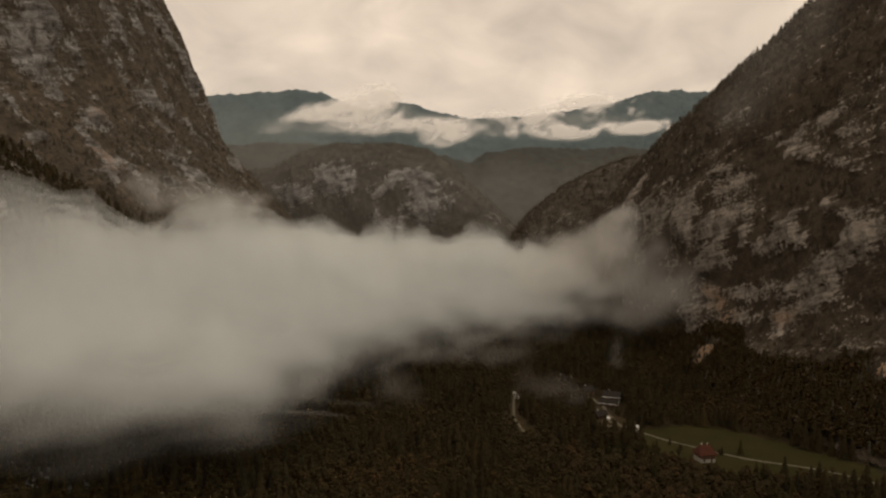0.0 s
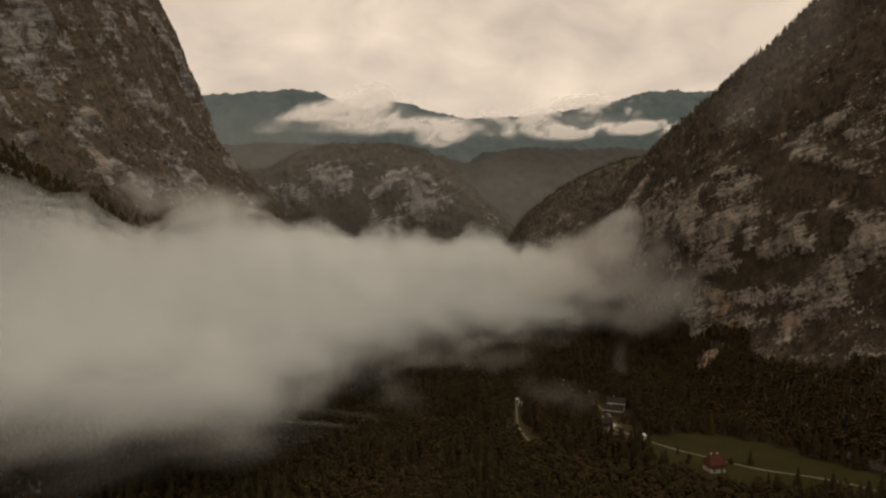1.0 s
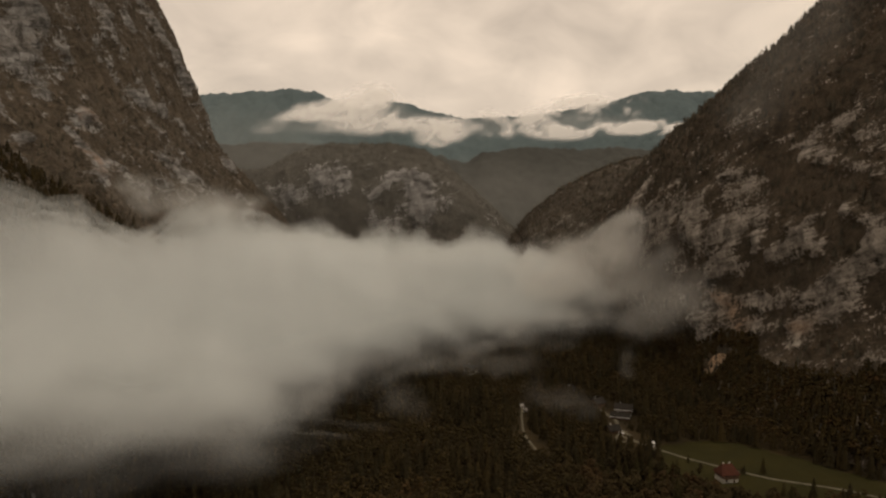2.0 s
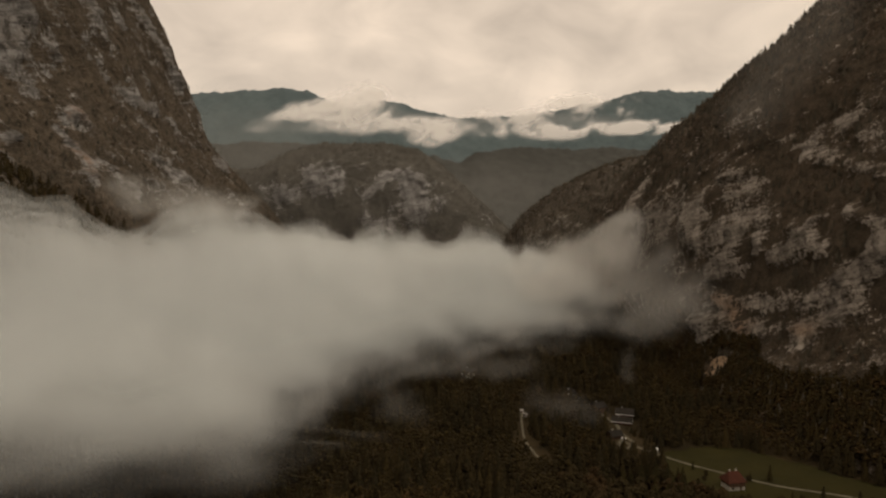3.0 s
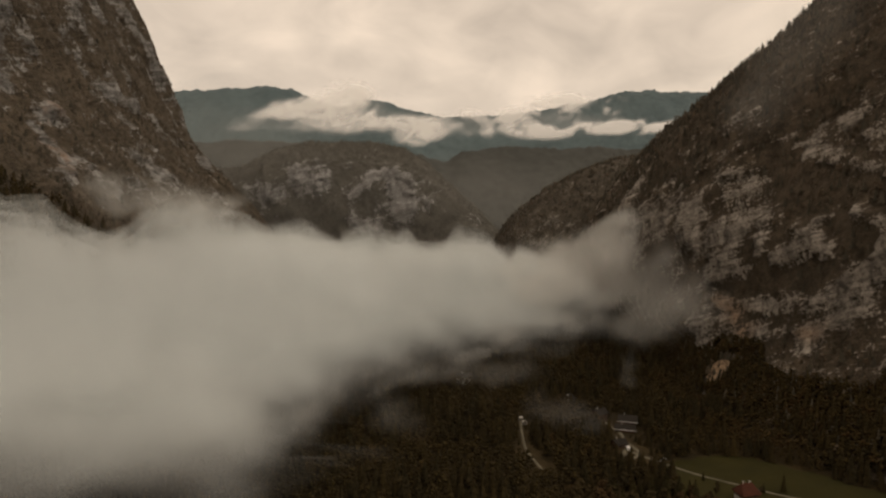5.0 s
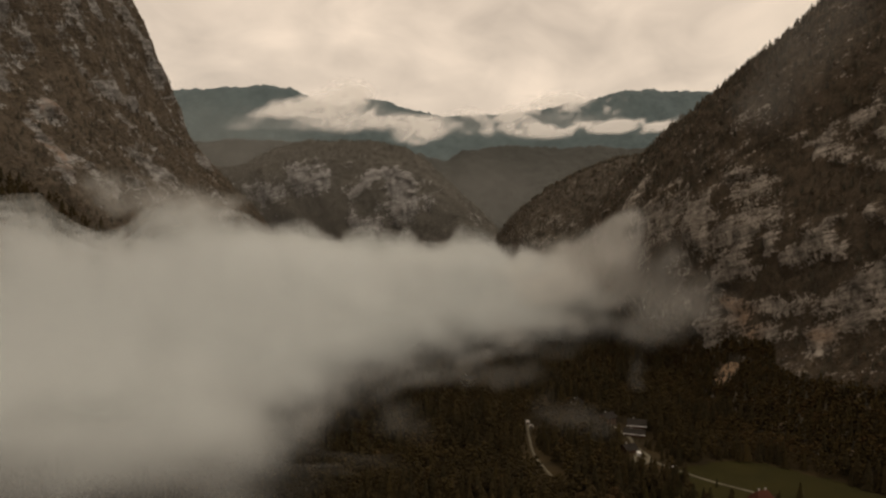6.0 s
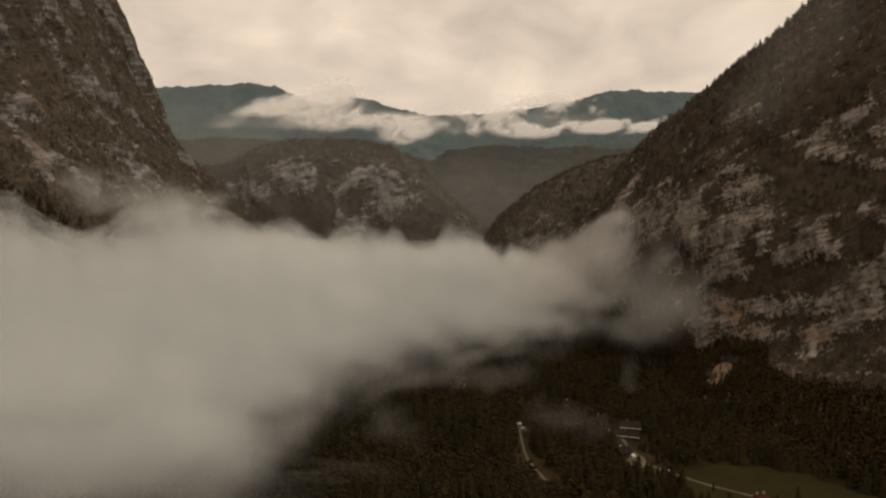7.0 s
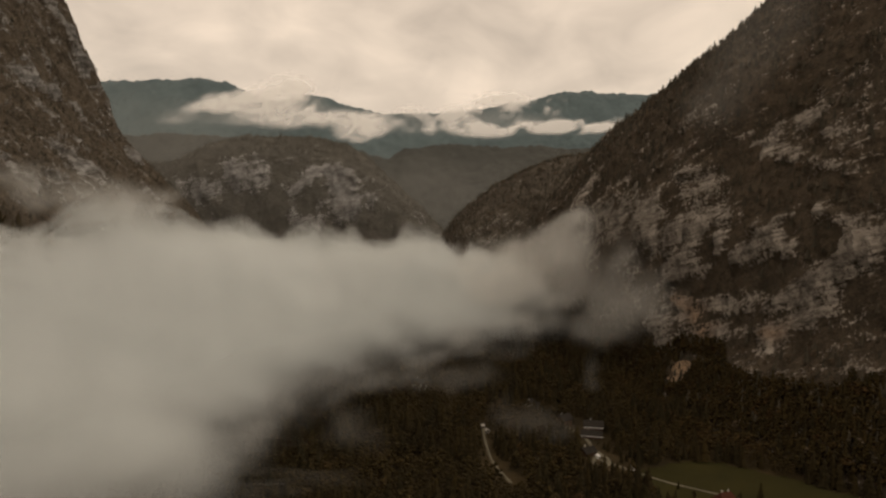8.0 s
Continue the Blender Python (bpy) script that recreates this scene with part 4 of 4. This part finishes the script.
def chalet(name, label, w, d, x, y, turn, low_wall, high_wall, roof, storeys=2, hip=0.0, chimneys=1, balcony=False, rise=None, trim=False):
    """An alpine house: plastered ground floor, upper storey with gables, roof with eaves, windows, door and chimney."""
    z0 = float(floor_height(np.array(x), np.array(y)))
    rise = rise or d * 0.32
    top = 2.9 * storeys
    house = tagged(new(name), label, "house")
    part("wall", box(-w / 2, w / 2, -d / 2, d / 2, -1.2, 2.9), low_wall, house)
    if storeys > 1:
        part("upper_wall", box(-w / 2 - 0.06, w / 2 + 0.06, -d / 2 - 0.06, d / 2 + 0.06, 2.903, top), high_wall, house)
    if not hip:
        for s in (-1, 1):
            a, b = s * (w / 2 + 0.03), s * (w / 2 - 0.22)
            pts = [(a, -d / 2, top), (a, d / 2, top), (a, 0, top + rise - 0.1), (b, -d / 2, top), (b, d / 2, top), (b, 0, top + rise - 0.1)]
            part("gable", solid(pts, [(0, 1, 2), (5, 4, 3), (0, 3, 4, 1), (1, 4, 5, 2), (2, 5, 3, 0)]), high_wall, house)
    part("roof", gable_roof(w, d, top + 0.25, rise, 1.0, 0.22, hip), roof, house)
    if trim:
        drop = rise / (d / 2)
        part("fascia", box(-w / 2 - 1, w / 2 + 1, -d / 2 - 1.16, -d / 2 - 1.01, top - drop - 0.12, top - drop + 0.28, 0.02), M_WHITE, house, "pale wet eaves board")
    for k in range(chimneys):
        cx = (-0.18 + 0.4 * k) * w
        flue = part("chimney", box(cx - 0.35, cx + 0.35, 0.5, 1.2, top + rise * 0.4, top + rise + 0.8, 0.04), M_PLASTER, house, "white plastered chimney")
        part("cap", box(cx - 0.45, cx + 0.45, 0.4, 1.3, top + rise + 0.803, top + rise + 0.95), M_STONE, flue)
    for s in range(storeys):
        n_win = max(2, int(w // 3.4))
        for k in range(n_win):
            cx = -w / 2 + w * (k + 0.5) / n_win
            for front in (-1, 1):
                if s == 0 and front == -1 and k == n_win // 2:
                    door = part("door", box(cx - 0.6, cx + 0.6, -d / 2 - 0.07, -d / 2 + 0.05, 0.1, 2.2, 0.02), M_TIMBER, house, "dark timber door")
                    part("handle", box(cx + 0.4, cx + 0.48, -d / 2 - 0.13, -d / 2 - 0.072, 1.05, 1.2), M_STONE, door)
                    continue
                yy = front * (d / 2 + 0.05)
                win = part("window", box(cx - 0.62, cx + 0.62, yy - 0.09, yy + 0.09, 2.9 * s + 0.95, 2.9 * s + 2.25, 0.03), M_TIMBER, house)
                part("pane", box(cx - 0.5, cx + 0.5, yy - 0.10, yy + 0.10, 2.9 * s + 1.07, 2.9 * s + 2.13), M_GLASS, win)
    if balcony:
        part("balcony", box(-w / 2 + 0.4, w / 2 - 0.4, -d / 2 - 1.1, -d / 2 - 0.07, 2.8, 2.95), M_TIMBER, house)
        part("railing", box(-w / 2 + 0.4, w / 2 - 0.4, -d / 2 - 1.1, -d / 2 - 1.02, 2.953, 3.85, 0.01), M_TIMBER, house)
    house.matrix_world = pose(x, y, z0, 0, 0, turn)
    return house


def shed(label, w, d, h, x, y, turn, wall, roof):
    """A small hut with a mono-pitch roof and a door."""
    hut = tagged(new("shed"), label, "shed", group="sheds at the hamlet")
    part("wall", box(-w / 2, w / 2, -d / 2, d / 2, -0.6, h), wall, hut)
    a = [(-w / 2 - 0.4, -d / 2 - 0.4, h + 0.05), (w / 2 + 0.4, -d / 2 - 0.4, h + 0.05), (w / 2 + 0.4, d / 2 + 0.4, h + 0.85), (-w / 2 - 0.4, d / 2 + 0.4, h + 0.85)]
    part("roof", solid(a + [(p, q, r + 0.16) for p, q, r in a], [(3, 2, 1, 0), (4, 5, 6, 7), (0, 1, 5, 4), (1, 2, 6, 5), (2, 3, 7, 6), (3, 0, 4, 7)]), roof, hut)
    part("door", box(-0.45, 0.45, -d / 2 - 0.06, -d / 2 + 0.04, 0.05, 1.8), M_TIMBER, hut)
    hut.matrix_world = pose(x, y, float(floor_height(np.array(x), np.array(y))), 0, 0, turn)
    return hut


chalet("farmhouse", "red-roofed farmhouse with white walls beside the lane", 9.8, 7.8, 161, 394, 10, M_PLASTER, M_TIMBER, M_RED, 2, 2.8, 2, True, 4.0)
HAMLET = "dark-roofed chalet in the forest hamlet"
chalet("chalet", HAMLET, 12, 9, 136, 518, -18, M_PLASTER, M_TIMBER, M_SHINGLE, trim=True)
chalet("chalet", "long dark chalet with a pale wet roof edge", 13, 7, 131, 508, -20, M_TIMBER, M_TIMBER, M_SHINGLE, 1, trim=True)
chalet("chalet", HAMLET, 9, 8, 120, 535, 30, M_TIMBER, M_TIMBER, M_SHINGLE)
chalet("chalet", "small timber chalet beside the gravel lane", 8, 7, 117, 478, 20, M_TIMBER, M_TIMBER, M_SHINGLE, 1)
chalet("chalet", "white plastered chalet at the edge of the woods", 8, 7, 107, 578, 60, M_PLASTER, M_TIMBER, M_SHINGLE, 1)
chalet("chalet", "white plastered chalet at the edge of the woods", 8, 7, 115, 570, -15, M_PLASTER, M_TIMBER, M_SHINGLE, 1)
chalet("guesthouse", "long white house alone in the woods", 14, 8, 25, 628, -8, M_PLASTER, M_PLASTER, M_SHINGLE, 2)
shed("small white metal shed beside the lane", 2.4, 1.9, 2.0, 136, 450, 10, M_WHITE, M_WHITE)
shed("small white metal shed among dark trees", 2, 1.8, 1.9, 121, 470, 35, M_WHITE, M_WHITE)
shed("small grey stone shed among dark trees", 2.0, 1.8, 1.9, 60, 534, 0, M_STONE, M_STONE)
shed("small grey stone shed beside the forest track", 2.2, 1.8, 1.9, 61, 524, 25, M_STONE, M_STONE)


# ---- rock scars ----
def boulder(rng):
    """One angular block of broken rock."""
    bm = bmesh.new()
    bmesh.ops.create_icosphere(bm, subdivisions=1, radius=1)
    for v in bm.verts:
        v.co = Vector((v.co.x * rng.uniform(0.7, 1.2), v.co.y * rng.uniform(0.7, 1.2), v.co.z * rng.uniform(0.5, 0.9)))
    return bm


def scar(label, y0, z0, ry, rz, count):
    """A fresh rockfall scar on the mountain foot: a heap of pale blocks, each one a part."""
    near = np.nonzero(((east_v[:, 1] - y0) / ry) ** 2 + ((east_v[:, 2] - z0) / rz) ** 2 < 1)[0]
    heap = tagged(new("rockfall"), label, "rockfall")
    meshes = []
    for _ in range(4):
        me = bpy.data.meshes.new("block")
        bm = boulder(rng)
        bm.to_mesh(me)
        bm.free()
        me.materials.append(M_TAN)
        meshes.append(me)
    for i in rng.choice(near, min(count, len(near)), replace=False):
        ob = new("block", meshes[int(rng.integers(0, 4))])
        ob.parent = heap
        s = float(rng.uniform(0.7, 2.4))
        ob.matrix_basis = Matrix.LocRotScale(Vector(east_v[i] + (0, 0, 0.3 * s)), Euler(rng.uniform(-0.5, 0.5, 3)), (s, s, s))
    return heap


scar("fresh tan rockfall scar at the cliff foot", 590, 18, 11, 10, 150)
scar("small tan rockfall scar on the brown slope", 418, 50, 8, 8, 70)


# ---- single trees ----
def trunk_mesh(rng, limbs):
    """A tapered trunk of unit height with a few limbs."""
    bm = bmesh.new()

    def limb(a, b, r0, r1, sides=5):
        a, b = Vector(a), Vector(b)
        q = (b - a).to_track_quat("Z", "Y")
        rings = [[bm.verts.new(c + q @ Vector((r * math.cos(6.2832 * j / sides), r * math.sin(6.2832 * j / sides), 0))) for j in range(sides)] for c, r in ((a, r0), (b, r1))]
        for j in range(sides):
            bm.faces.new((rings[0][j], rings[0][(j + 1) % sides], rings[1][(j + 1) % sides], rings[1][j]))

    limb((0, 0, -0.04), (0.01, 0.0, 0.45), 0.022, 0.015, 7)
    limb((0.01, 0.0, 0.45), (0.0, 0.01, 0.93), 0.015, 0.003, 6)
    for k in range(limbs):
        z, a = 0.3 + 0.45 * k / max(1, limbs), 2.4 * k + rng.normal(0, 0.3)
        limb((0, 0, z), (0.2 * math.cos(a), 0.2 * math.sin(a), z + 0.17), 0.010, 0.003, 4)
    return bm


def tree_model(name, label, category, crown, limbs, leaf, group):
    tree = tagged(new(name), label, category, group)
    part("trunk", trunk_mesh(rng, limbs), M_BARK, tree)
    v, t = crown
    me = bpy.data.meshes.new("crown")
    me.from_pydata(v.tolist(), [], t.tolist())
    me.materials.append(leaf)
    new("crown", me).parent = tree
    return tree


SPRUCES = [tree_model("spruce_tree", "dark green spruce at the edge of the meadow", "spruce", conifer_crown(rng, 11, 8), 0, M_SPRUCE, "trees round the meadow") for _ in range(4)]
BEECHES = [tree_model("beech_tree", "autumn beech with olive and rust leaves", "beech", leafy_crown(rng, 34, 5), 6, M_BEECH, "trees round the meadow") for _ in range(4)]
used = set()


def set_tree(x, y, height, leafy, wide=1.0):
    i = int(rng.integers(0, 4))
    model = (BEECHES if leafy else SPRUCES)[i]
    m = Matrix.LocRotScale(Vector((x, y, float(floor_height(np.array(x), np.array(y))))), Euler((0, 0, float(rng.uniform(0, 6.28)))), (height * wide, height * wide, height))
    if model.name not in used:
        used.add(model.name)
        model.matrix_basis = m
        return model
    keep = model.scale.copy()
    model.scale = (1, 1, 1)
    twin = copy_thing(model, m)
    model.scale = keep
    return twin


for tx, ty, th in ((187, 403, 11), (149, 421, 6), (176, 404, 6)):
    set_tree(tx, ty, th, False)
for tx, ty, th in ((148, 402, 5), (147, 388, 4.5), (141, 394, 6), (174, 403, 4.5), (152, 409, 5)):
    set_tree(tx, ty, th, True)
for i in one_by_one:
    set_tree(float(spots[i, 0]), float(spots[i, 1]), float(high[i]) * 0.9, bool(leafy[i]), float(rng.uniform(0.9, 1.3)))


# ---- woods under the start of the flight ----
near_rng = np.random.default_rng(43)
x, y = np.meshgrid(np.arange(-190, 150, 6.2), np.arange(-110, 58, 6.2))
x, y = (a.ravel() + near_rng.uniform(-3, 3, a.size) for a in (x, y))
ok = ~((np.abs(x) < 0.72 * y + 70) & (y > 57)) & (east_height(x, y) < 2) & (west_height(x, y) < 2)
x, y = x[ok], y[ok]
leafy = fbm(x / 45, y / 45, 3, 201) + near_rng.normal(0, 0.16, len(x)) > 0.37
plant("valley_forest", "dense dark autumn forest of spruce and beech", np.stack([x, y, floor_height(x, y) - 0.4], -1), np.where(leafy, near_rng.uniform(8, 14, len(x)), near_rng.uniform(10, 20, len(x))),
      leafy, np.clip(np.where(leafy, 0.45, 0.16) + near_rng.normal(0, 0.13, len(x)), 0, 1), M_TREES, near_rng)
